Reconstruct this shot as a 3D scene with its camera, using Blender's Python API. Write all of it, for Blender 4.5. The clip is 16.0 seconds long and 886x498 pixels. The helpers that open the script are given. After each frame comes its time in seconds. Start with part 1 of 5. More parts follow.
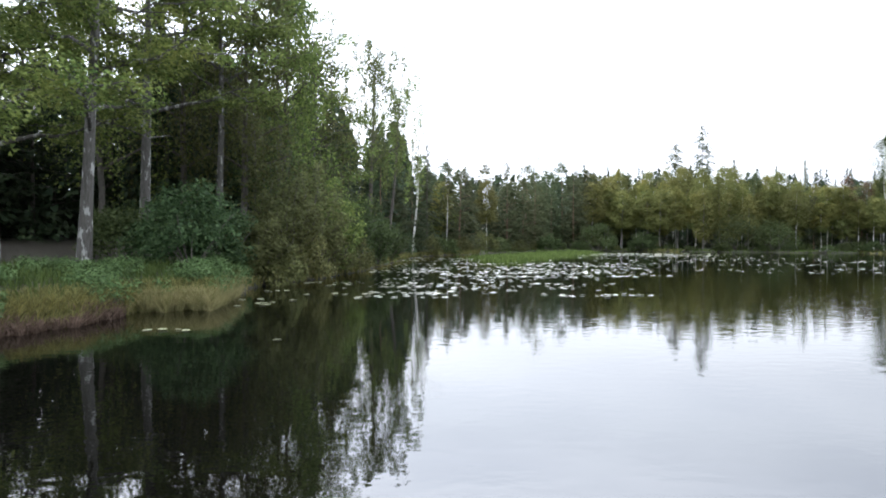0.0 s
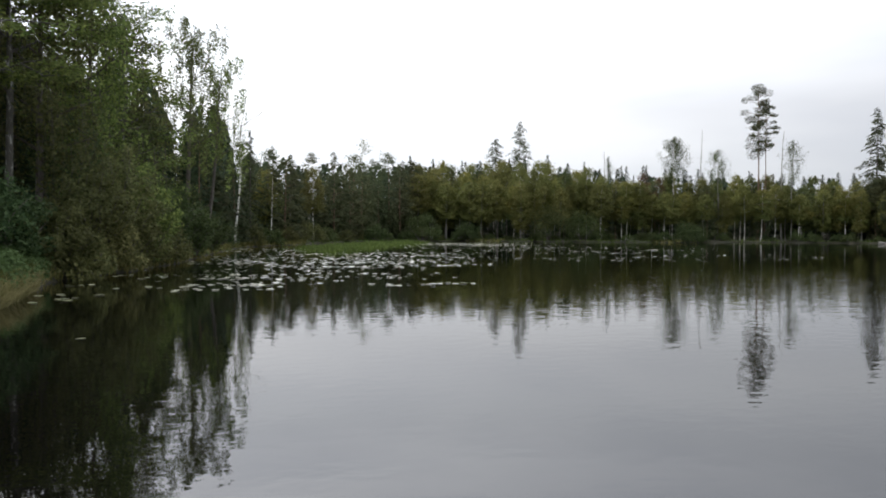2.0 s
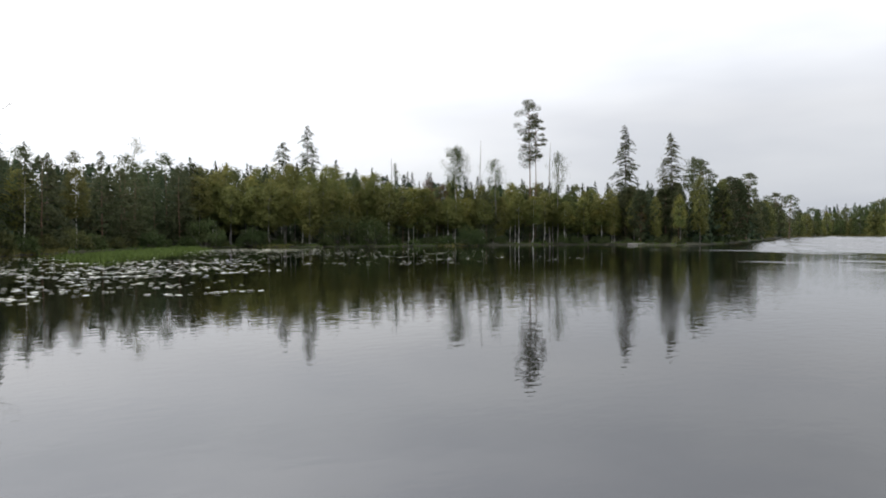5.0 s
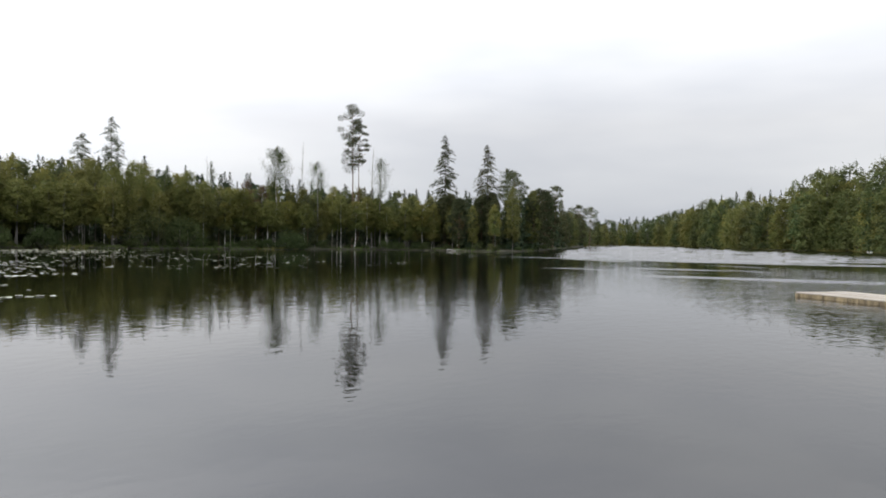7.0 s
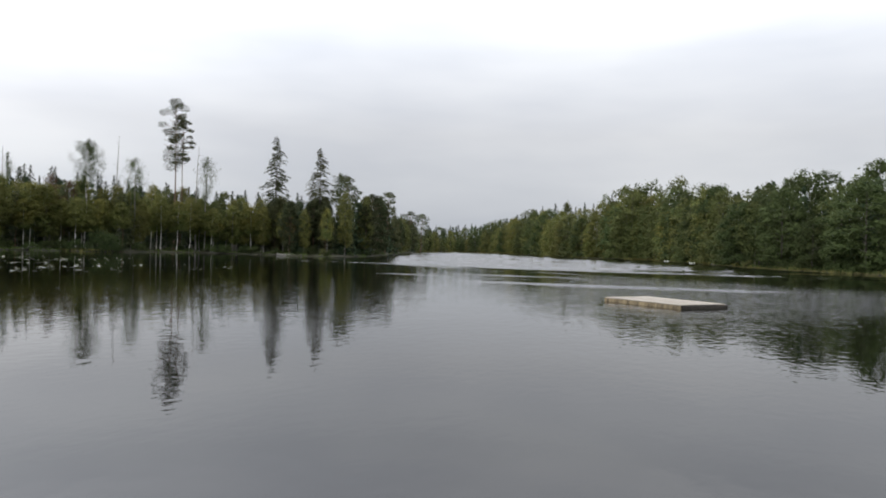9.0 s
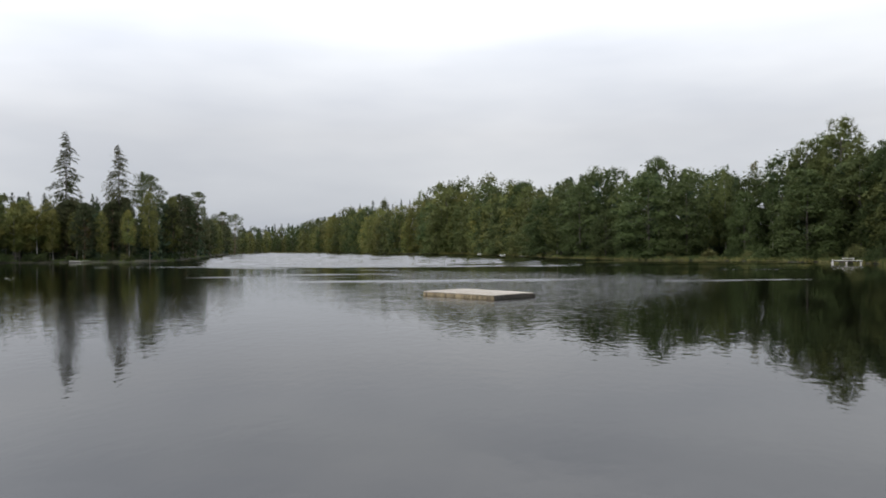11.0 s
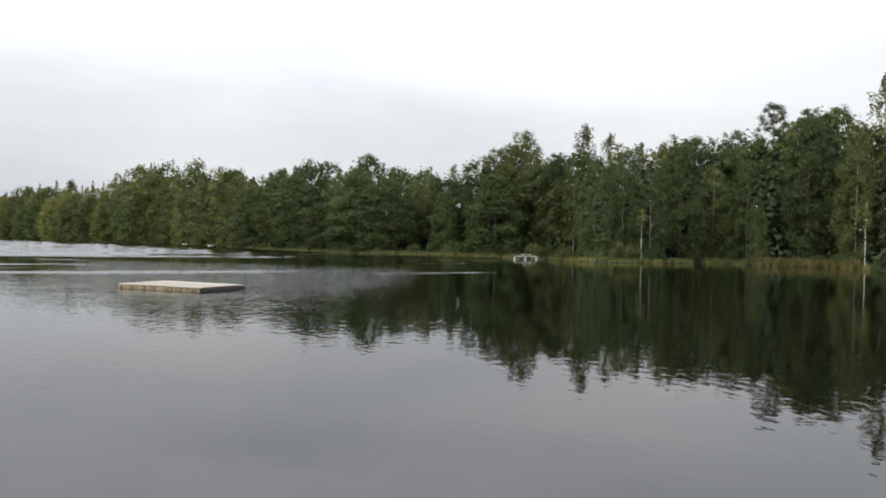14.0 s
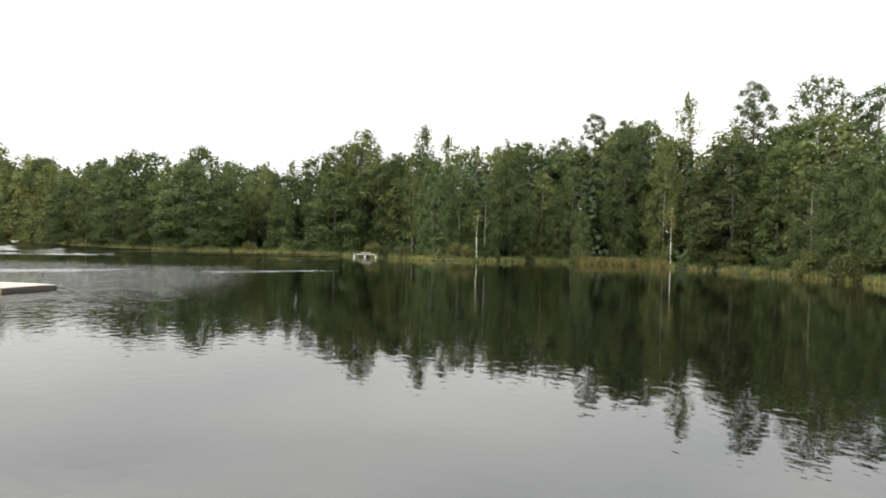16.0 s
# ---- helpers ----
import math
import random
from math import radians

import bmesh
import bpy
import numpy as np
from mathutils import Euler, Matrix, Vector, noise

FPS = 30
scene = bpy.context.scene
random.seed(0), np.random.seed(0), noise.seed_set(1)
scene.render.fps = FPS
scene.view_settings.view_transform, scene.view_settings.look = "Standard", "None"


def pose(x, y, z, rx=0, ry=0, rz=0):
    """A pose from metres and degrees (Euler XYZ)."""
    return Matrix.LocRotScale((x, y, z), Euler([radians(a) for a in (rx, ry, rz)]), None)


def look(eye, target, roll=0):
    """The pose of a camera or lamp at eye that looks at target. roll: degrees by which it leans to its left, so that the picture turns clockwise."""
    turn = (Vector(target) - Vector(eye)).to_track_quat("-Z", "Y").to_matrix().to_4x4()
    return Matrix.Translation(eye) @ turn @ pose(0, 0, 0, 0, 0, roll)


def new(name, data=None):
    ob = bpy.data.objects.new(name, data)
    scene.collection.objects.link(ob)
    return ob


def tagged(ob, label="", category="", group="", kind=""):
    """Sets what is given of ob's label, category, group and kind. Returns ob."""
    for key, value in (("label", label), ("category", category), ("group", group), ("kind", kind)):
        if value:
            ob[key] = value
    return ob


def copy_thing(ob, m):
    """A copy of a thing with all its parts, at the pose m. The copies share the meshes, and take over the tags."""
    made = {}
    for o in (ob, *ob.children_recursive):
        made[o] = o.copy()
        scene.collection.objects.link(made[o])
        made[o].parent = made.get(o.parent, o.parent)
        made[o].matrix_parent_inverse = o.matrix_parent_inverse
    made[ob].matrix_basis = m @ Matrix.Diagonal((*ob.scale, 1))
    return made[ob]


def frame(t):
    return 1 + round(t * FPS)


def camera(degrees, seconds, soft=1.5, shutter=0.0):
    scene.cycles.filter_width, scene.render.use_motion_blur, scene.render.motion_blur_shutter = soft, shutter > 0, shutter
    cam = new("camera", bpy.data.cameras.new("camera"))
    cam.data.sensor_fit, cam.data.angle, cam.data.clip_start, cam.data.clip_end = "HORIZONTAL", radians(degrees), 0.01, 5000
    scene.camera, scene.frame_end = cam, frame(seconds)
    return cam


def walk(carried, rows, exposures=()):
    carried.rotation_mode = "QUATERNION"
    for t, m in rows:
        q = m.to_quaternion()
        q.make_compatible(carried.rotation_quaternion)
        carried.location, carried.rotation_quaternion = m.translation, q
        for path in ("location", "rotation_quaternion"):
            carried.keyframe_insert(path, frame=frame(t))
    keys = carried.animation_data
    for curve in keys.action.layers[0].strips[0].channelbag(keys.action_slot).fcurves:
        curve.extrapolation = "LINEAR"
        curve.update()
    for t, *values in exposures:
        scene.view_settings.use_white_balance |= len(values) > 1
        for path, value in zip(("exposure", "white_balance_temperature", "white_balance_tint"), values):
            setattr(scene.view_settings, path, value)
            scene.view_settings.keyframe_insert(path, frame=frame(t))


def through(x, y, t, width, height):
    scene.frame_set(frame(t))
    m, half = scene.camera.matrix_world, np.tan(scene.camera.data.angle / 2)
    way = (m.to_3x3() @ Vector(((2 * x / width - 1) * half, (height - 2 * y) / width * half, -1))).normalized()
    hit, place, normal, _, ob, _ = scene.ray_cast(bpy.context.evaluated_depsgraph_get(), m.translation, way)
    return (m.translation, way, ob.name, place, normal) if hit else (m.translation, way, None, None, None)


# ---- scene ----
cam = camera(64.70, 16.0, soft=1.9)
# seconds, yaw, pitch, roll of a hand-held turn on the spot, eyes two metres above the water
TURN = [
    (0.0, 0.00, -0.84, -0.11), (0.5, -4.60, -1.01, -0.41), (1.0, -8.60, -1.28, -0.11), (1.5, -11.93, -1.43, -0.17),
    (2.0, -14.08, -1.61, -0.21), (2.5, -16.16, -1.68, -0.62), (3.0, -18.19, -1.59, -0.48), (3.2, -19.17, -1.57, -0.54),
    (5.3, -33.53, -1.17, 0.13), (5.5, -35.08, -1.14, -0.05), (6.0, -38.71, -1.13, -0.70), (6.5, -42.28, -1.02, -0.74),
    (7.0, -45.70, -0.75, -0.84), (7.5, -48.99, -0.53, -0.93), (8.0, -52.40, -0.37, -1.27), (8.5, -55.72, -0.15, -1.57),
    (9.0, -59.37, -0.01, -1.72), (9.2, -60.95, 0.03, -1.69), (11.3, -76.27, -0.10, -1.30), (11.5, -77.67, -0.17, -2.59),
    (12.0, -81.17, -0.45, -1.74), (12.5, -85.26, -0.62, -0.76), (13.0, -89.79, -0.62, -0.89), (13.5, -93.76, -0.55, -1.27),
    (14.0, -97.37, -0.44, -1.17), (14.5, -100.82, -0.42, -1.33), (15.0, -104.08, -0.42, -1.42), (15.5, -107.34, -0.35, -1.67),
    (16.0, -110.45, -0.27, -1.61)]
EXPOSURES = [(0.0, 1.0, 6150, 10), (0.5, 0.48, 6350, 10), (1.0, 0.3, 6550, 10), (1.5, 0.1, 6550, 10), (2.5, 0.0, 6650, 10), (5.5, 0.02, 6650, 10), (7.0, -0.02, 6700, 10), (9.0, -0.17, 6620, 10), (12.5, -0.17, 6580, 10), (13.0, -0.1, 6560, 10), (14.0, 0.07, 6720, 9), (14.5, 0.2, 6800, 9), (16.0, 0.72, 7150, 8)]
walk(cam, [(t, pose(0, 0, 2.0, 90 + p, r, y)) for t, y, p, r in TURN], EXPOSURES)

# ---- sky and sun: high thin overcast, the sun behind it over the near wood ----
SUN_AZ, SUN_EL = -32.0, 40.0
world = bpy.data.worlds.new("overcast_sky")
scene.world = world
world.use_nodes = True
wt = world.node_tree
wt.nodes.clear()


def wnode(kind, **values):
    n = wt.nodes.new(kind)
    for k, v in values.items():
        n.inputs[k].default_value = v
    return n


sky = wt.nodes.new("ShaderNodeTexSky")
sky.sky_type = "NISHITA"
sky.sun_disc = False
sky.sun_elevation, sky.sun_rotation = radians(SUN_EL), radians(SUN_AZ)
sky.air_density, sky.dust_density, sky.ozone_density = 1.0, 3.0, 1.0
coord = wt.nodes.new("ShaderNodeTexCoord")
squash = wt.nodes.new("ShaderNodeMapping")
squash.inputs["Scale"].default_value = (1.0, 1.0, 4.0)
clouds = wnode("ShaderNodeTexNoise", Scale=1.9, Detail=4.0, Roughness=0.5)
wt.links.new(coord.outputs["Generated"], squash.inputs["Vector"])
wt.links.new(squash.outputs["Vector"], clouds.inputs["Vector"])
tone = wt.nodes.new("ShaderNodeValToRGB")
tone.color_ramp.elements[0].position, tone.color_ramp.elements[1].position = 0.35, 0.7
tone.color_ramp.elements[0].color = (8.2, 8.35, 8.7, 1)
tone.color_ramp.elements[1].color = (10.4, 10.4, 10.4, 1)
wt.links.new(clouds.outputs["Fac"], tone.inputs["Fac"])
# an overcast dome is brighter overhead than along the horizon
height = wt.nodes.new("ShaderNodeSeparateXYZ")
wt.links.new(coord.outputs["Generated"], height.inputs[0])
dome = wt.nodes.new("ShaderNodeValToRGB")
for e, (p, c) in zip((dome.color_ramp.elements[0], dome.color_ramp.elements[1], dome.color_ramp.elements.new(0.16), dome.color_ramp.elements.new(0.3), dome.color_ramp.elements.new(0.5)),
                     ((0.0, (0.74, 0.79, 0.87)), (1.0, (2.4, 2.5, 2.7)), (0.16, (1.06, 1.08, 1.12)), (0.27, (1.40, 1.45, 1.53)), (0.43, (2.5, 2.58, 2.76)))):
    e.position, e.color = p, (*c, 1)
wt.links.new(height.outputs["Z"], dome.inputs["Fac"])
cover = wt.nodes.new("ShaderNodeMix")
cover.data_type, cover.blend_type = "RGBA", "MULTIPLY"
cover.inputs["Factor"].default_value = 1.0
wt.links.new(tone.outputs["Color"], cover.inputs["A"])
wt.links.new(dome.outputs["Color"], cover.inputs["B"])
veil = wt.nodes.new("ShaderNodeMix")
veil.data_type = "RGBA"
veil.inputs["Factor"].default_value = 0.88
wt.links.new(sky.outputs["Color"], veil.inputs["A"])
# the cloud is brighter round the hidden sun
sunward = wt.nodes.new("ShaderNodeVectorMath")
sunward.operation = "DOT_PRODUCT"
_a, _e = radians(SUN_AZ), radians(SUN_EL)
sunward.inputs[1].default_value = (math.sin(_a) * math.cos(_e), math.cos(_a) * math.cos(_e), math.sin(_e))
wt.links.new(coord.outputs["Generated"], sunward.inputs[0])
glow = wt.nodes.new("ShaderNodeMapRange")
for k, v in zip(("From Min", "From Max", "To Min", "To Max"), (0.1, 1.1, 0.87, 1.56)):
    glow.inputs[k].default_value = v
glow.interpolation_type = "SMOOTHSTEP"
wt.links.new(sunward.outputs["Value"], glow.inputs["Value"])
lit = wt.nodes.new("ShaderNodeVectorMath")
lit.operation = "SCALE"
wt.links.new(cover.outputs["Result"], lit.inputs[0])
wt.links.new(glow.outputs["Result"], lit.inputs["Scale"])
wt.links.new(lit.outputs["Vector"], veil.inputs["B"])
bg = wnode("ShaderNodeBackground", Strength=0.1)
wt.links.new(veil.outputs["Result"], bg.inputs["Color"])
wout = wt.nodes.new("ShaderNodeOutputWorld")
wt.links.new(bg.outputs["Background"], wout.inputs["Surface"])

sun = new("sun", bpy.data.lights.new("sun", "SUN"))
sun.data.energy, sun.data.angle, sun.data.color = 1.35, radians(25), (1.0, 0.96, 0.9)
_a, _e = radians(SUN_AZ), radians(SUN_EL)
sun.matrix_world = look((100 * math.sin(_a) * math.cos(_e), 100 * math.cos(_a) * math.cos(_e), 100 * math.sin(_e)), (0, 0, 0))


# ---- materials ----
class Nodes:
    """A small builder for node materials."""

    def __init__(self, name):
        self.mat = bpy.data.materials.new(name)
        self.mat.use_nodes = True
        self.t = self.mat.node_tree
        self.t.nodes.clear()
        self.out = self.t.nodes.new("ShaderNodeOutputMaterial")

    def add(self, kind, ins=None, operation=None, use_clamp=False, data_type=None, blend_type=None):
        n = self.t.nodes.new(kind)
        if operation:
            n.operation, n.use_clamp = operation, use_clamp
        if data_type:
            n.data_type, n.blend_type = data_type, blend_type
        for k, v in (ins or {}).items():
            self.put(n.inputs[k], v)
        return n

    def put(self, socket, v):
        if isinstance(v, bpy.types.NodeSocket):
            self.t.links.new(v, socket)
        else:
            socket.default_value = v

    def ramp(self, fac, stops):
        n = self.add("ShaderNodeValToRGB", {"Fac": fac})
        while len(n.color_ramp.elements) < len(stops):
            n.color_ramp.elements.new(0.5)
        for e, (p, c) in zip(n.color_ramp.elements, stops):
            e.position, e.color = p, (*c, 1) if len(c) == 3 else c
        return n.outputs["Color"]

    def math(self, op, a, b=0.0, clamp=False):
        n = self.add("ShaderNodeMath", {0: a, 1: b}, operation=op, use_clamp=clamp)
        return n.outputs[0]

    def mix(self, f, a, b, how="MIX"):
        n = self.add("ShaderNodeMix", {"Factor": f}, data_type="RGBA", blend_type=how)
        self.put(n.inputs["A"], a if isinstance(a, bpy.types.NodeSocket) else (*a, 1))
        self.put(n.inputs["B"], b if isinstance(b, bpy.types.NodeSocket) else (*b, 1))
        return n.outputs["Result"]

    def noise(self, scale, detail=3.0, rough=0.55, vec=None):
        n = self.add("ShaderNodeTexNoise", {"Scale": scale, "Detail": detail, "Roughness": rough})
        if vec:
            self.put(n.inputs["Vector"], vec)
        return n.outputs["Fac"]

    def place(self, scale=(1, 1, 1), space="Object"):
        c = self.add("ShaderNodeTexCoord")
        m = self.add("ShaderNodeMapping", {"Vector": c.outputs[space], "Scale": scale})
        return m.outputs["Vector"]

    def finish(self, shader):
        self.t.links.new(shader, self.out.inputs["Surface"])
        return self.mat


def foliage(name, dark, mid, light, through=0.3, rough=0.7, turned=None, share=0.0, drift=0.036, spread=0.5):
    """Leaves: three tones from leaf to leaf, a drift from plant to plant, some light let through."""
    n = Nodes(name)
    isl = n.add("ShaderNodeNewGeometry").outputs["Random Per Island"]
    obj = n.add("ShaderNodeObjectInfo").outputs["Random"]
    col = n.ramp(isl, [(0.0, dark), (0.5, mid), (1.0, light)])
    if turned:
        f = n.math("MULTIPLY", n.ramp(n.noise(0.35, 2.0, vec=n.place()), [(0.38, (0, 0, 0)), (0.62, (1, 1, 1))]),
                   n.ramp(obj, [(max(0.0, 0.9 - share), (0.1, 0.1, 0.1)), (1.0, (1, 1, 1))]))
        col = n.mix(f, col, turned)
    hsv = n.add("ShaderNodeHueSaturation", {"Color": col})
    n.put(hsv.inputs["Hue"], n.math("ADD", n.math("MULTIPLY", obj, drift), 0.5 - drift / 2))
    n.put(hsv.inputs["Value"], n.math("ADD", n.math("MULTIPLY", n.math("FRACT", n.math("MULTIPLY", obj, 7.3)), spread), 1.03 - spread / 2))
    c = hsv.outputs["Color"]
    p = n.add("ShaderNodeBsdfPrincipled", {"Base Color": c, "Roughness": rough, "Specular IOR Level": 0.12})
    tr = n.add("ShaderNodeBsdfTranslucent", {"Color": c})
    m = n.add("ShaderNodeMixShader", {"Fac": through, 1: p.outputs[0], 2: tr.outputs[0]})
    return n.finish(m.outputs[0])


def bark(name, a, b, scale=(6, 6, 1.5), marks=None, bump=0.4, mark_scale=(2.0, 2.0, 5.0), cut=0.57):
    n = Nodes(name)
    v = n.place(scale)
    f = n.noise(2.0, 5.0, 0.65, v)
    col = n.ramp(f, [(0.3, a), (0.7, b)])
    big = n.noise(0.6, 2.0, 0.5, n.place())
    col = n.mix(n.math("MULTIPLY", big, 0.35), col, (a[0] * 0.5, a[1] * 0.55, a[2] * 0.45))
    if marks:
        g = n.noise(1.0, 3.0, 0.6, n.place(mark_scale))
        col = n.mix(n.ramp(g, [(cut, (0, 0, 0)), (cut + 0.05, (1, 1, 1))]), col, marks)
    bm = n.add("ShaderNodeBump", {"Strength": bump, "Distance": 0.03, "Height": f})
    p = n.add("ShaderNodeBsdfPrincipled", {"Base Color": col, "Roughness": 0.85, "Normal": bm.outputs[0]})
    return n.finish(p.outputs[0])


M_ALDER = foliage("alder_leaves", (0.040, 0.056, 0.021), (0.062, 0.083, 0.030), (0.088, 0.114, 0.043), through=0.32, drift=0.03, spread=0.5)
M_OAK = foliage("oak_leaves", (0.060, 0.092, 0.027), (0.140, 0.190, 0.056), (0.250, 0.300, 0.090), through=0.5, turned=(0.19, 0.185, 0.05), share=0.15)
M_ASPEN = foliage("aspen_leaves", (0.062, 0.078, 0.027), (0.091, 0.112, 0.038), (0.124, 0.146, 0.052), through=0.32, turned=(0.14, 0.12, 0.04), share=0.1, spread=0.45)
M_BIRCH = foliage("birch_leaves", (0.110, 0.126, 0.041), (0.148, 0.162, 0.051), (0.196, 0.202, 0.065), through=0.4, turned=(0.2, 0.155, 0.048), share=0.3, drift=0.05, spread=0.5)
M_WILLOW = foliage("willow_leaves", (0.062, 0.072, 0.028), (0.110, 0.122, 0.047), (0.178, 0.186, 0.075), turned=(0.2, 0.165, 0.06), share=0.2, through=0.48)
M_HAZEL = foliage("hazel_leaves", (0.032, 0.054, 0.022), (0.058, 0.094, 0.037), (0.104, 0.152, 0.062))
M_PINE = foliage("pine_needles", (0.052, 0.062, 0.030), (0.075, 0.088, 0.041), (0.101, 0.114, 0.055), through=0.36, drift=0.06, spread=0.6)
M_DARK_OAK = foliage("dark_oak_leaves", (0.05, 0.068, 0.03), (0.064, 0.084, 0.037), (0.08, 0.104, 0.046), through=0.25, drift=0.03, spread=0.3)
M_SPRUCE = foliage("spruce_needles", (0.019, 0.03, 0.016), (0.034, 0.049, 0.025), (0.054, 0.074, 0.036), through=0.12)
M_GRASS = foliage("shore_grass", (0.069, 0.075, 0.023), (0.149, 0.144, 0.048), (0.276, 0.241, 0.098), turned=(0.17, 0.135, 0.05), share=0.2)
M_HERB = foliage("bank_herbs", (0.052, 0.078, 0.028), (0.09, 0.128, 0.046), (0.135, 0.185, 0.072), drift=0.05)
M_SEDGE = foliage("green_sedge", (0.045, 0.068, 0.018), (0.08, 0.112, 0.028), (0.12, 0.155, 0.042))
M_RUST = foliage("rusty_herbs", (0.05, 0.032, 0.026), (0.1, 0.064, 0.05), (0.16, 0.105, 0.085))
M_RUSSET = foliage("russet_leaves", (0.085, 0.05, 0.034), (0.11, 0.066, 0.044), (0.14, 0.086, 0.054))
M_STRAW = foliage("straw_grass", (0.12, 0.12, 0.045), (0.21, 0.2, 0.085), (0.3, 0.27, 0.13))
M_FERN = foliage("golden_ferns", (0.08, 0.074, 0.024), (0.132, 0.118, 0.036), (0.185, 0.158, 0.054), drift=0.03)
M_BARK_DARK = bark("alder_bark", (0.05, 0.042, 0.034), (0.14, 0.125, 0.11))
M_BARK_GREY = bark("oak_bark", (0.12, 0.11, 0.095), (0.38, 0.36, 0.33), scale=(9, 9, 1.2), bump=0.8)
M_BARK_OAK = bark("lichened_oak_bark", (0.04, 0.036, 0.03), (0.13, 0.122, 0.11), scale=(9, 9, 1.6), marks=(0.3, 0.3, 0.28), bump=0.9, mark_scale=(5.0, 5.0, 1.6))
M_BARK_BIRCH = bark("birch_bark", (0.58, 0.56, 0.5), (0.82, 0.8, 0.75), marks=(0.035, 0.03, 0.028), bump=0.2, mark_scale=(0.8, 0.8, 2.6), cut=0.5)
M_BARK_PINE = bark("pine_bark", (0.1, 0.065, 0.045), (0.26, 0.16, 0.1))
M_DEAD = bark("dead_wood", (0.2, 0.19, 0.17), (0.42, 0.4, 0.37))


def ground_material():
    n = Nodes("ground_soil")
    v = n.place()
    z = n.add("ShaderNodeSeparateXYZ", {0: v}).outputs["Z"]
    a = n.noise(0.5, 6.0, 0.6, v)
    b = n.noise(6.0, 4.0, 0.6, v)
    litter = n.ramp(b, [(0.3, (0.012, 0.011, 0.006)), (0.7, (0.044, 0.034, 0.018))])
    turf = n.ramp(a, [(0.3, (0.016, 0.022, 0.009)), (0.5, (0.032, 0.032, 0.014)), (0.7, (0.055, 0.046, 0.022))])
    f = n.math("MULTIPLY", n.math("SUBTRACT", n.math("ADD", z, n.math("MULTIPLY", a, 0.8)), 0.85), 2.0, True)
    mud = n.math("MULTIPLY", n.math("SUBTRACT", 0.05, z), 20.0, True)
    col = n.mix(mud, n.mix(f, turf, litter), (0.02, 0.016, 0.01))
    bm = n.add("ShaderNodeBump", {"Strength": 0.8, "Distance": 0.15, "Height": b})
    p = n.add("ShaderNodeBsdfPrincipled", {"Base Color": col, "Roughness": 0.95, "Normal": bm.outputs[0]})
    return n.finish(p.outputs[0])


def water_material():
    """Dark peaty water with a faintly moving skin."""
    n = Nodes("lake_water")
    v = n.place()
    fine = n.noise(3.8, 2.0, 0.5, n.place((0.7, 1.0, 1.0)))
    slow = n.noise(0.55, 2.0, 0.5, v)
    calm = n.noise(0.035, 2.0, 0.5, v)
    h = n.math("ADD", n.math("MULTIPLY", fine, 0.5), n.math("MULTIPLY", slow, 0.5))
    bm = n.add("ShaderNodeBump", {"Strength": 0.27, "Distance": 0.05, "Height": h})
    swell = bm.inputs["Distance"]
    # a breeze stirs the open middle; the bays under the trees lie calmer
    sep = n.add("ShaderNodeSeparateXYZ", {0: v})
    lee = n.math("MULTIPLY", n.math("ADD", sep.outputs["Y"], n.math("ADD", n.math("MULTIPLY", sep.outputs["X"], 0.1), 2.0)), 0.16, True)
    breeze = n.math("MULTIPLY", n.math("MULTIPLY", n.math("SUBTRACT", sep.outputs["X"], 4.0), 0.05, True), lee)
    out = n.math("MULTIPLY", n.math("SUBTRACT", sep.outputs["X"], 18.0), 0.06, True)
    north = n.math("MULTIPLY", n.math("SUBTRACT", n.math("ADD", n.math("MULTIPLY", sep.outputs["X"], 0.38), 2.0), sep.outputs["Y"]), 0.16, True)
    south = n.math("MULTIPLY", n.math("ADD", sep.outputs["Y"], n.math("SUBTRACT", n.math("MULTIPLY", sep.outputs["X"], 0.165), 1.0)), 0.25, True)
    near = n.math("MULTIPLY", n.math("SUBTRACT", 72.0, sep.outputs["X"]), 0.05, True)
    gusty = n.math("MULTIPLY", n.math("MULTIPLY", n.math("MULTIPLY", out, near), north), south)
    n.put(swell, n.math("ADD", 0.05, n.math("MULTIPLY", gusty, 0.08)))
    far_off = n.add("ShaderNodeVectorMath", {0: v})
    far_off.operation = "LENGTH"
    reach = far_off.outputs["Value"]
    close = n.math("MULTIPLY", n.math("SUBTRACT", 50.0, reach), 0.05, True)
    n.put(bm.inputs["Strength"], n.math("ADD", n.math("MULTIPLY", n.ramp(calm, [(0.35, (0.5, 0.5, 0.5)), (0.65, (1, 1, 1))]), 0.16), n.math("ADD", n.math("MULTIPLY", breeze, n.math("ADD", 0.1, n.math("MULTIPLY", close, 0.16))), n.math("MULTIPLY", gusty, 0.85))))
    p = n.add("ShaderNodeBsdfPrincipled", {"Base Color": (0.0022, 0.0022, 0.0016, 1), "IOR": 1.39, "Normal": bm.outputs[0]})
    p.inputs["Roughness"].default_value = 0.018
    return n.finish(p.outputs[0])


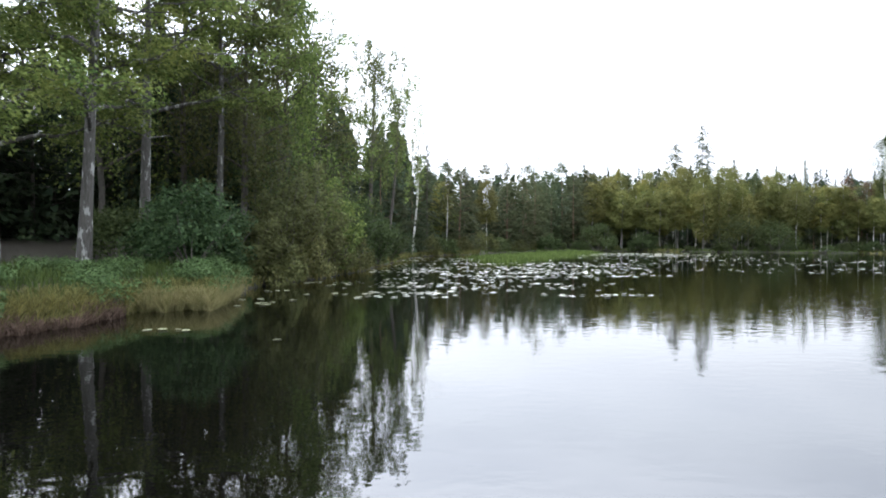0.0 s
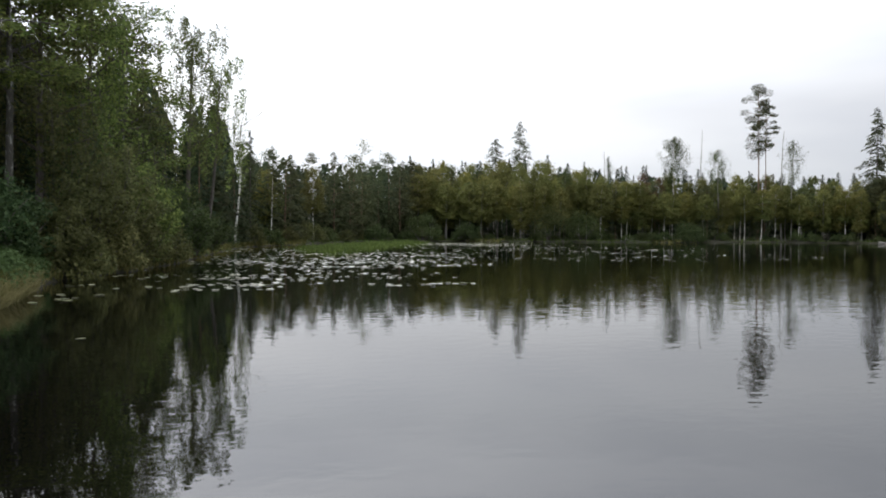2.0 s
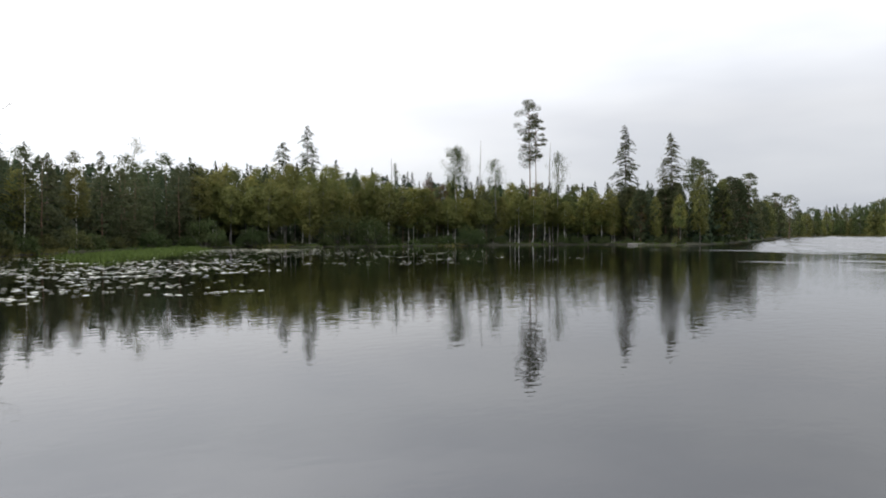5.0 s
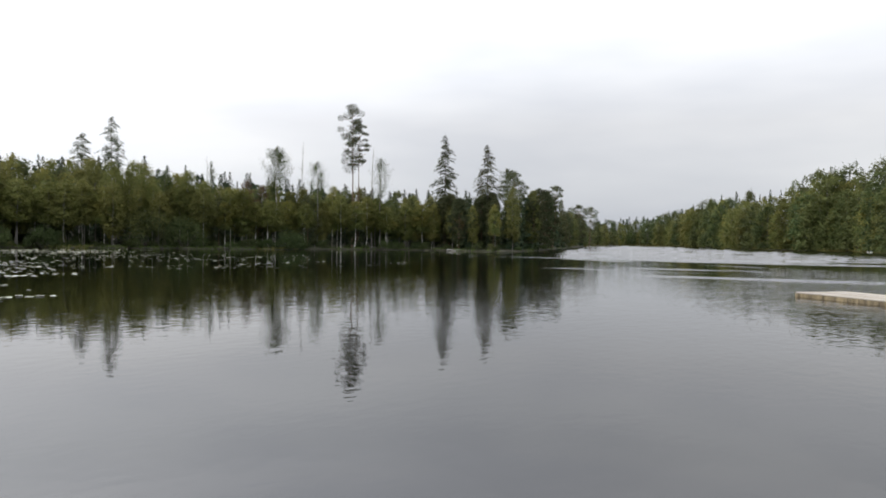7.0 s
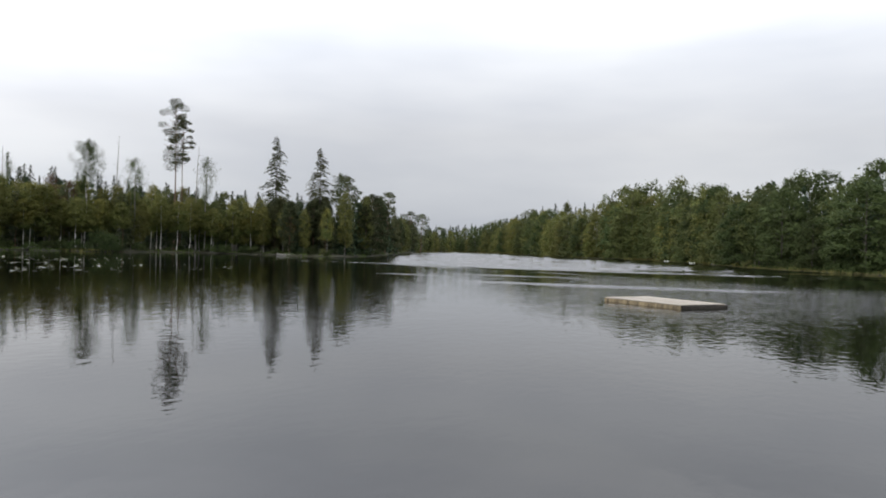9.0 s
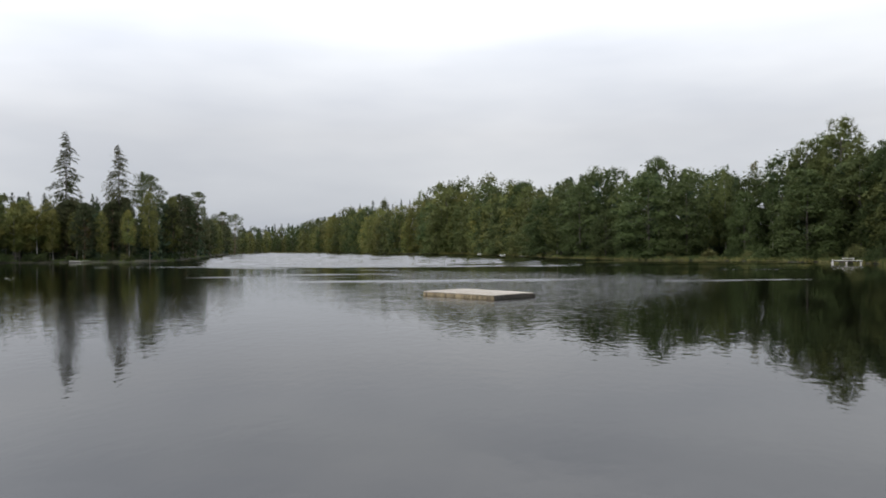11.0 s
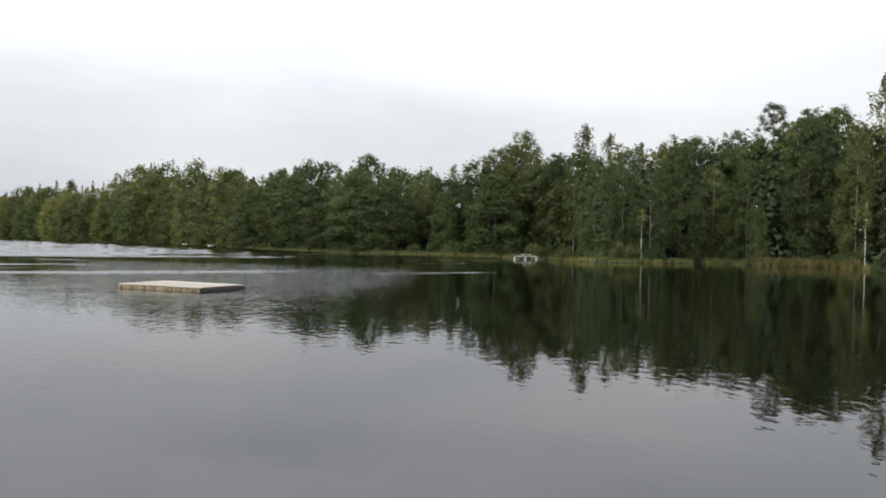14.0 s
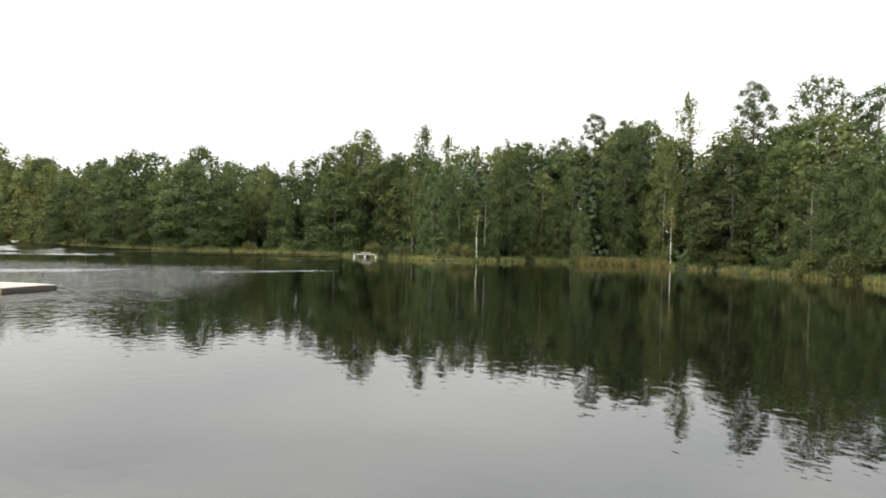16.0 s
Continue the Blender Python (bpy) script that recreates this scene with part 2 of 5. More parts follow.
def pad_material():
    n = Nodes("lily_pad_leaf")
    isl = n.add("ShaderNodeNewGeometry").outputs["Random Per Island"]
    col = n.ramp(isl, [(0.0, (0.2, 0.23, 0.1)), (0.6, (0.36, 0.38, 0.21)), (1.0, (0.5, 0.48, 0.3))])
    b = n.noise(9.0, 3.0, 0.5, n.place())
    col = n.mix(n.ramp(b, [(0.55, (0, 0, 0)), (0.75, (0.6, 0.6, 0.6))]), col, (0.13, 0.08, 0.03))
    p = n.add("ShaderNodeBsdfPrincipled", {"Base Color": col, "Roughness": 0.35, "IOR": 1.5, "Coat Weight": 1.0, "Coat Roughness": 0.4})
    return n.finish(p.outputs[0])


def wood_material(name, a, b, scale=(1.0, 14.0, 14.0)):
    n = Nodes(name)
    f = n.noise(2.5, 5.0, 0.6, n.place(scale))
    obj = n.add("ShaderNodeObjectInfo").outputs["Random"]
    col = n.ramp(f, [(0.25, a), (0.75, b)])
    hsv = n.add("ShaderNodeHueSaturation", {"Color": col})
    n.put(hsv.inputs["Value"], n.math("ADD", 0.8, n.math("MULTIPLY", obj, 0.4)))
    bm = n.add("ShaderNodeBump", {"Strength": 0.3, "Distance": 0.01, "Height": f})
    p = n.add("ShaderNodeBsdfPrincipled", {"Base Color": hsv.outputs["Color"], "Roughness": 0.8, "Normal": bm.outputs[0]})
    return n.finish(p.outputs[0])


def plain(name, a, b, rough=0.8, scale=8.0):
    n = Nodes(name)
    col = n.ramp(n.noise(scale, 4.0, 0.6, n.place()), [(0.3, a), (0.7, b)])
    p = n.add("ShaderNodeBsdfPrincipled", {"Base Color": col, "Roughness": rough})
    return n.finish(p.outputs[0])


M_GROUND = ground_material()
M_WATER = water_material()
M_PAD = pad_material()
M_PLANK = wood_material("weathered_planks", (0.27, 0.245, 0.205), (0.46, 0.42, 0.36))
M_BEAM = wood_material("weathered_beam", (0.03, 0.022, 0.014), (0.36, 0.285, 0.165), scale=(3.0, 3.0, 0.7))
M_PALE = wood_material("bleached_planks", (0.5, 0.5, 0.46), (0.72, 0.71, 0.67))
M_DARK_WOOD = plain("dark_brown_wood", (0.015, 0.013, 0.01), (0.05, 0.042, 0.03), 0.5)
M_FLOAT = plain("pale_float_plastic", (0.45, 0.45, 0.42), (0.62, 0.62, 0.6), 0.5)
M_STONE = plain("shore_stone", (0.2, 0.19, 0.18), (0.42, 0.41, 0.39), 0.9)

# ---- the plan: azimuth in degrees clockwise from +y, distance of the waterline in metres ----
SHORE = [(-180, 9), (-145, 4.5), (-120, 3.6), (-90, 4.2), (-60, 6), (-42, 12.6), (-32.4, 16.9), (-27.1, 18.5), (-23.4, 20.6), (-19.8, 20.9), (-17.6, 21.6),
         (-16.5, 24.8), (-15.6, 28.4), (-14.5, 30.0), (-12, 32.5), (-8.5, 38), (-6, 46), (-4.2, 58), (-2.2, 74), (2, 88), (7, 104), (12, 116), (20, 116), (32, 119),
         (42, 130), (46.4, 128), (49, 124), (51, 125), (53, 144), (54.4, 170), (55.6, 214), (57, 285), (59, 400), (64, 410), (67, 352), (70, 290), (73, 266),
         (77, 234), (80, 192), (83.2, 150), (87, 130), (91, 122), (95.5, 118), (99.6, 113), (103.5, 109), (106, 101), (109, 92), (113.5, 94), (117, 102), (119.6, 106), (122, 98), (125, 100), (128.6, 92),
         (131.5, 87), (134.3, 81), (137, 75), (140.6, 65), (143, 60), (152, 46), (165, 20), (180, 9)]
_az = np.array([a for a, _ in SHORE], float)
_lr = np.log(np.array([r for _, r in SHORE], float))


def shore(az):
    """Distance of the waterline, by smooth steps through the plan with a little wobble."""
    az = (np.asarray(az, float) + 180) % 360 - 180
    i = np.clip(np.searchsorted(_az, az, side="right") - 1, 0, len(_az) - 2)
    t = (az - _az[i]) / (_az[i + 1] - _az[i])
    m = np.gradient(_lr, _az)
    h = _az[i + 1] - _az[i]
    v = (_lr[i] * (1 + 2 * t) * (1 - t) ** 2 + m[i] * h * t * (1 - t) ** 2
         + _lr[i + 1] * t * t * (3 - 2 * t) + m[i + 1] * h * t * t * (t - 1))
    v = v + 0.008 * np.sin(az * 2.1) + 0.006 * np.sin(az * 5.3 + 1.0) + 0.004 * np.sin(az * 11.7)
    return np.exp(v)


def rise(az, s):
    """Height of the ground s metres behind the waterline."""
    az = (np.asarray(az, float) + 180) % 360 - 180
    left = np.clip((-6 - az) / 8, 0, 1) * np.clip((az + 100) / 30, 0, 1)
    lip = 0.3 * (1 - np.exp(-s / 1.2)) + left * 0.75 * (1 - np.exp(-s / 4.0))
    hill = np.clip(s - 12, 0, 150) * 0.07 + np.clip(s - 162, 0, 2500) * 0.004
    return lip + hill * (1 - 0.6 * np.clip((az - 84) / 6, 0, 1))


def at(az, r, z=0.0):
    a = radians(az)
    return Vector((r * math.sin(a), r * math.cos(a), z))


def ground_at(az, r):
    s = r - float(shore(az))
    return float(rise(az, s)) if s > 0 else 0.0


def mesh_of(name, verts, faces, mats, smooth=False, face_mat=None):
    me = bpy.data.meshes.new(name)
    me.from_pydata([tuple(v) for v in verts] if not isinstance(verts, np.ndarray) else verts.tolist(), [], faces if isinstance(faces, list) else faces.tolist())
    for m in (mats if isinstance(mats, (list, tuple)) else [mats]):
        me.materials.append(m)
    if smooth:
        me.polygons.foreach_set("use_smooth", [True] * len(me.polygons))
    if face_mat is not None:
        me.polygons.foreach_set("material_index", face_mat)
    me.update()
    return me


def build_ground():
    az = np.linspace(-180, 180, 901)[:-1]
    rs = shore(az)
    rings, zs = [], []
    for k in (0.02, 0.4, 0.7, 0.9):
        rings.append(rs * k), zs.append(np.full_like(rs, -1.6 + 1.0 * k))
    for s in (-0.02, 0.0, 0.3, 0.7, 1.3, 2.2, 3.5, 5.5, 8.5, 12, 17, 24, 35, 50, 70, 100, 162, 250, 500, 1000, 2400):
        rings.append(rs * 0.97 if s < 0 else rs + s)
        zs.append(np.full_like(rs, -0.35) if s < 0 else rise(az, np.full_like(rs, s)))
    a = np.radians(az)
    rng = np.random.default_rng(3)
    verts, faces, n = [], [], len(az)
    for r, z in zip(rings, zs):
        bump = rng.normal(0, 0.03, n) * (z > 0.1)
        verts.append(np.stack([r * np.sin(a), r * np.cos(a), z + bump], 1))
    verts = np.concatenate(verts)
    for k in range(len(rings) - 1):
        i = np.arange(n)
        j = (i + 1) % n
        faces.append(np.stack([k * n + i, (k + 1) * n + i, (k + 1) * n + j, k * n + j], 1))
    ob = new("ground", mesh_of("ground", verts, np.concatenate(faces)[:, ::-1], M_GROUND, True))
    tagged(ob, "grassy lake shore rising into dark forest floor", "ground", kind="structure")
    r = rs + 0.4
    wv = np.concatenate([[[0, 0, 0]], np.stack([r * np.sin(a), r * np.cos(a), 0 * r], 1)])
    wf = [(0, 1 + (k + 1) % n, 1 + k) for k in range(n)]
    ob = new("water", mesh_of("water", wv, wf, M_WATER))
    tagged(ob, "dark calm lake water mirroring trees and sky", "water", kind="structure")


build_ground()


def wind_ripples():
    """Wavelets where the wind reaches the open arm of the lake; the calm water covers their feet."""
    cycles, per, cols = 234, 5, 76
    d = 38.0 * np.exp(0.0105 * np.arange(cycles * per) / per)
    off = np.linspace(-27, 36, cols)
    D, O = np.meshgrid(d, off, indexing="ij")
    az = 66.0 + O
    r = D / np.cos(np.radians(O))
    x, y = r * np.sin(np.radians(az)), r * np.cos(np.radians(az))
    k = np.arange(cycles * per)[:, None] / per
    slow = np.array([[noise.noise(Vector((math.log(q) * 9.0, p * 0.14, 1.0))) for p in off] for q in d])
    gust = np.array([[noise.noise(Vector((math.log(q) * 16.0, p * 0.022 + q * 0.003, 7.0))) for p in off] for q in d])
    front = 76 + np.where(O < -2, 0.045, 0.07) * (O + 2) ** 2 + 6 * slow
    m = np.clip((r - front) / 9.0, 0, 1)
    m = m * np.clip((O + 12.5) / 3.0, 0, 1)
    m = np.maximum(m * np.clip(1.6 + 1.3 * gust, 0.0, 1.0), np.clip((gust - 0.14) * 7, 0, 0.9) * np.clip((O + 8) / 6, 0, 1))
    # long thin streaks on the nearer water
    for r0, drop, width, a0, a1, amount in ((59.5, -0.95, 1.8, -6, 32, 0.5), (70.0, -1.0, 1.8, -14, 22, 0.6), (50.0, -0.35, 0.8, 2, 26, 0.35), (84.0, -0.6, 2.0, 8, 24, 0.6), (51.5, -0.1, 0.9, -15, 6, 0.75), (87.0, 0.0, 1.8, -23, -4, 0.9), (96.0, 0.0, 1.3, -27, -11, 0.7), (118.0, 0.0, 3.0, -18, -4, 0.9)):
        line = r0 + drop * np.clip(O, -12, 14) + 0.12 * np.clip(O - 14, 0, 40) + 3.0 * slow
        m = np.maximum(m, amount * np.clip(1.3 - np.abs(r - line) / width, 0, 1) * np.clip((O - a0) / 5, 0, 1) * np.clip((a1 - O) / 5, 0, 1) * np.clip(1.0 + 2.0 * gust, 0.2, 1))
    length = 0.0105 * D
    z = 0.04 * length * m * np.sin(2 * np.pi * k + 1.6 * slow + 0.8 * np.sin(O * 1.7)) + 0.012 * m - 0.012 * (1 - m)
    z = np.where(r > shore(az) - 1.0, -0.5, z)
    v = np.stack([x, y, z], 2).reshape(-1, 3)
    i, j = np.meshgrid(np.arange(cycles * per - 1), np.arange(cols - 1), indexing="ij")
    i, j = i.ravel(), j.ravel()
    f = np.stack([i * cols + j, i * cols + j + 1, (i + 1) * cols + j + 1, (i + 1) * cols + j], 1)
    f = f[(m.reshape(-1)[f] > 0.02).any(1)]
    ob = new("water_ripples", mesh_of("water_ripples", v, f[:, ::-1], M_WATER, True))
    tagged(ob, "bright wind-ruffled stretch of open lake water", "water", kind="structure")


wind_ripples()


# ---- building blocks of plants ----
def part(name, me, parent, label=""):
    ob = new(name, me)
    ob.parent = parent
    return tagged(ob, label)


def tube(path, radii, sides=7):
    """A tapered round limb along a path; gives verts and faces."""
    path = np.asarray(path, float)
    d = np.gradient(path, axis=0)
    d /= np.linalg.norm(d, axis=1)[:, None] + 1e-9
    ref = np.where(np.abs(d[:, 2:3]) > 0.9, [[1.0, 0, 0]], [[0, 0, 1.0]])
    u = np.cross(d, ref)
    u /= np.linalg.norm(u, axis=1)[:, None] + 1e-9
    w = np.cross(d, u)
    t = np.arange(sides) / sides * 2 * np.pi
    ring = np.cos(t)[None, :, None] * u[:, None] + np.sin(t)[None, :, None] * w[:, None]
    v = (path[:, None] + ring * np.asarray(radii)[:, None, None]).reshape(-1, 3)
    f = []
    for k in range(len(path) - 1):
        for i in range(sides):
            j = (i + 1) % sides
            f.append((k * sides + i, k * sides + j, (k + 1) * sides + j, (k + 1) * sides + i))
    f.append(tuple(range((len(path) - 1) * sides, len(path) * sides)))
    return v, f


def joined(pieces):
    vs, fs, o = [], [], 0
    for v, f in pieces:
        vs.append(v)
        fs += [tuple(i + o for i in q) for q in f]
        o += len(v)
    return np.concatenate(vs), fs


def leaves(rng, p, normal, size, slim=0.6, along=None, far=None):
    """Diamond leaves, gently folded in size, at points p facing their normals."""
    k = len(p)
    n = normal / (np.linalg.norm(normal, axis=1)[:, None] + 1e-9)
    r = rng.normal(size=(k, 3)) if along is None else along
    u = np.cross(n, r)
    u = np.cross(u, n) if along is not None else u
    u /= np.linalg.norm(u, axis=1)[:, None] + 1e-9
    w = np.cross(n, u)
    s = (size * rng.uniform(0.6, 1.35, k))[:, None]
    if far or (far is None and np.mean(size) >= 0.25):
        # far sprays: one folded-over corner each
        v = np.stack([p - u * s * 0.55, p + u * s * 0.5 + w * s * slim * 0.55, p + u * s * 0.25 - w * s * slim * 0.75], 1).reshape(-1, 3)
        return v, np.arange(3 * k).reshape(k, 3)
    a, b, c, d = p - u * s * 0.5, p + w * s * slim * 0.5 + n * s * 0.06, p + u * s * 0.5, p - w * s * slim * 0.5 + n * s * 0.06
    v = np.stack([a, b, c, d], 1).reshape(-1, 3)
    f = np.arange(4 * k).reshape(k, 4)
    return v, f


def blob(rng, centre, radius, flat, count):
    """Points and outward ways in a loose cushion of leaves."""
    d = rng.normal(size=(count, 3))
    d /= np.linalg.norm(d, axis=1)[:, None]
    k = rng.uniform(0.15, 1.0, count) ** 0.4
    p = centre + d * (radius * k)[:, None] * np.array([1, 1, flat])
    return p, d


def trunk_path(rng, h, lean=0.03, bends=6):
    t = np.linspace(0, 1, bends + 1)
    off = np.cumsum(rng.normal(0, lean, (bends + 1, 2)), axis=0) * h / bends
    off[0] = 0
    return np.concatenate([off, (t * h)[:, None]], 1)


def limb(rng, base, way, length, droop=0.0, lift=0.2, bends=4):
    t = np.linspace(0, 1, bends + 1)[:, None]
    p = base + way * length * t + np.array([0, 0, 1.0]) * length * (lift * t - droop * t * t)
    return p + rng.normal(0, 0.03 * length, p.shape) * t


def on_path(path, f):
    k = f * (len(path) - 1)
    i = np.minimum(k.astype(int), len(path) - 2)
    return path[i] + (path[i + 1] - path[i]) * (k - i)[:, None]


def tree_thing(name, label, category, wood, leaf, m_wood, m_leaf, wood_label="", leaf_name="crown", group=""):
    ob = tagged(new(name), label, category, group or name.replace("_", " ") + "s of the lake shore")
    if wood:
        v, f = joined(wood)
        part("trunk", mesh_of(name + "_trunk", v, f, m_wood, True), ob, wood_label)
    if leaf:
        v = np.concatenate([a for a, _ in leaf])
        o, fs = 0, []
        for a, b in leaf:
            fs.append(b + o)
            o += len(a)
        part(leaf_name, mesh_of(name + "_crown", v, np.concatenate(fs), m_leaf), ob)
    return ob


def lobed(seed, h, spread, count, leaf, m_leaf, m_bark, name, label, low=0.06, lobes=26, lobe=0.36, girth=0.014, flat=0.78, belly=0.3, lean=0.02, fan=4, category="tree", wood_label="", gaps=0.0, limbs=2, slim=0.8):
    """Trunk, limbs and a crown of overlapping rounded lobes, each a skin of small leafy sprays over a sparse shaded inside."""
    rng = np.random.default_rng(seed)
    path = trunk_path(rng, h * 0.93, lean)
    wood = [tube(path, np.linspace(h * girth, h * girth * 0.12, len(path)), 9)]
    leaf_v, turn = [], rng.uniform(0, 6.28)
    spots = []
    for k in range(lobes):
        g = (k + rng.uniform(0.1, 0.9)) / lobes
        turn += 2.4 + rng.normal(0, 0.35)
        way = np.array([math.cos(turn), math.sin(turn), 0.0])
        # widest at the belly, rounded over the top
        wide = spread * (math.cos((g - belly) / (1.04 - belly) * 1.45) ** 0.62 if g > belly else 0.78 + 0.22 * math.sin(g / belly * 1.57))
        r = spread * lobe * rng.uniform(0.72, 1.25) * (1.08 - 0.42 * g)
        f = low + (0.985 - low) * g
        out = max(0.0, wide - r) * rng.uniform(0.72, 1.12)
        spots.append((f, way, out, r))
    area = sum(r * r for *_, r in spots)
    for k, (f, way, out, r) in enumerate(spots):
        if rng.uniform() < gaps:
            continue
        zc = max(f * h - r * flat * 0.6, r * flat * 0.5)
        base = on_path(path, np.array([min(0.97, max(0.04, (zc - 0.5 * out) / (h * 0.93)))]))[0]
        end = on_path(path, np.array([min(0.99, zc / (h * 0.93))]))[0] + way * out
        end[2] = zc
        t = np.linspace(0, 1, 5)[:, None]
        p = base + (end - base) * t + rng.normal(0, 0.05 * max(0.2, out), (5, 3)) * np.sin(np.pi * t)
        if k % limbs == 0:
            wood.append(tube(p, np.linspace(h * girth * 0.36 * (1.1 - 0.7 * f), 0.014, 5), 5))
        # sprays over the outer and upper side of the lobe
        m = max(4, int(count / fan * r * r / area))
        d = rng.normal(size=(m * 2, 3))
        d /= np.linalg.norm(d, axis=1)[:, None]
        d = d[(d @ way > -0.45 - 0.5 * (out < 0.3 * spread)) & (d[:, 2] > -0.55)][:m]
        q = end + d * (r * rng.uniform(0.74, 1.1, len(d)))[:, None] * np.array([1, 1, flat])
        up = d * 0.7 + np.array([0, 0, 0.62]) + rng.normal(0, 0.2, d.shape)
        up /= np.linalg.norm(up, axis=1)[:, None]
        q, up = np.repeat(q, fan, 0), np.repeat(up, fan, 0)
        off = rng.normal(0, 1.3 * leaf, q.shape)
        q = q + off - up * ((off * up).sum(1) * 0.6)[:, None]
        q[:, 2] = np.maximum(q[:, 2], 0.1)
        leaf_v.append(leaves(rng, q, up + rng.normal(0, 0.36, up.shape), leaf, slim, far=True))
        # coarse leaves inside that close the lobe
        m = max(6, int(count / 12 * r * r / area))
        q, d = blob(rng, end, r * 0.66, flat, m)
        q[:, 2] = np.maximum(q[:, 2], 0.3)
        leaf_v.append(leaves(rng, q, d + rng.normal(0, 0.2, d.shape), np.full(len(q), min(leaf * 3.0, r * 0.6)), 0.9, far=True))
    return tree_thing(name, label, category, wood, leaf_v, m_bark, m_leaf, wood_label)


def oak(seed, h, spread, limbs, pads, per, leaf, m_leaf, label, low=0.3, girth=0.016, lean=0.015, gap=0.0, rise=0.35):
    """A stout trunk with crooked spreading limbs; flat pads of leaves on the forked twigs, sky between."""
    rng = np.random.default_rng(seed)
    path = trunk_path(rng, h * 0.96, lean, 8)
    wood = [tube(path, h * girth * np.linspace(1.0, 0.18, 9) * np.where(np.arange(9) == 0, 1.18, 1.0), 12)]
    leaf_v, turn = [], rng.uniform(0, 6.28)
    for k in range(limbs):
        g = k / (limbs - 1)
        f = low + (0.97 - low) * g
        turn += 2.4 + rng.normal(0, 0.4)
        way = np.array([math.cos(turn), math.sin(turn), 0.0])
        length = spread * (1.0 - 0.55 * g ** 1.6) * rng.uniform(0.75, 1.1)
        p = limb(rng, on_path(path, np.array([f]))[0], way, length, droop=0.18, lift=rise + 0.5 * g, bends=6)
        p += rng.normal(0, 0.05 * length, p.shape) * np.linspace(0, 1, 7)[:, None]
        wood.append(tube(p, np.linspace(h * girth * 0.34 * (1.15 - 0.7 * g), 0.02, 7), 6))
        for t in np.linspace(0.32, 1.0, pads):
            c = on_path(p, np.array([min(t, 0.999)]))[0]
            a = turn + rng.choice((-1, 1)) * rng.uniform(0.3, 1.3)
            w2 = np.array([math.cos(a), math.sin(a), 0.0])
            q = limb(rng, c, w2, length * rng.uniform(0.16, 0.36), droop=0.15, lift=0.3)
            wood.append(tube(q, np.linspace(0.035, 0.01, len(q)), 4))
            if rng.uniform() < gap:
                continue
            r = rng.uniform(0.55, 1.05) * (0.8 + 0.04 * h)
            m = int(per * r * r)
            u = rng.normal(size=(m, 3))
            u /= np.linalg.norm(u, axis=1)[:, None]
            e = q[-2] + u * (r * rng.uniform(0, 1, m) ** 0.45)[:, None] * np.array([1, 1, 0.36])
            e[:, 2] += 0.12 * np.sin(e[:, 0] * 5.0 + k) - 0.12 * np.hypot(*(e[:, :2] - q[-2][:2]).T)
            leaf_v.append(leaves(rng, e, u * 0.35 + np.array([0, 0, 0.75]) + rng.normal(0, 0.35, u.shape), leaf, 0.8, far=True))
    return tree_thing("oak_tree", label, "tree", wood, leaf_v, M_BARK_OAK, m_leaf, "grey furrowed trunk with pale lichen")


def birch(seed, h, spread, count, leaf, name, label, low=0.3, strands=70, m_leaf=None, girth=0.009, bare=0.0, lean=0.035, m_bark=None, peak=0.8):
    """Slim white stem, thin ascending limbs, leaves on hanging twigs."""
    rng = np.random.default_rng(seed)
    path = trunk_path(rng, h, lean, 7)
    wood = [tube(path, np.linspace(h * girth, 0.015, len(path)), 8)]
    leaf_v = []
    per = max(4, count // strands)
    for k in range(strands):
        f = low + (0.99 - low) * (k + rng.uniform()) / strands
        turn = rng.uniform(0, 6.28)
        way = np.array([math.cos(turn), math.sin(turn), 0.0])
        prof = math.sin(math.pi * min(1, ((f - low) / (1 - low)) ** peak * 0.88 + 0.12)) ** 0.8
        length = spread * max(0.12, prof) * rng.uniform(0.4, 1.1)
        p = limb(rng, on_path(path, np.array([f]))[0], way, length, droop=0.25, lift=0.85)
        if k % (4 if h == 10 else 2) == 0:
            wood.append(tube(p, np.linspace(h * girth * 0.22 * (1.1 - f), 0.006, len(p)), 4))
        if rng.uniform() < bare:
            continue
        t = rng.uniform(0.25, 1.05, per)
        q = on_path(p, np.clip(t, 0, 0.999))
        fall = rng.uniform(0, 1, per) ** 1.3 * (0.16 * h * 0.5)
        q = q + rng.normal(0, 0.055 * spread, q.shape).clip(-0.1 * spread, 0.1 * spread)
        q[:, 2] -= fall
        nrm = way * 0.5 + rng.normal(0, 0.55, q.shape) + np.array([0, 0, 0.55])
        leaf_v.append(leaves(rng, q, nrm, leaf, 0.7))
    return tree_thing(name, label, "tree", wood, leaf_v, m_bark or M_BARK_BIRCH, m_leaf or M_BIRCH, "" if m_bark else "white birch stem with black marks")


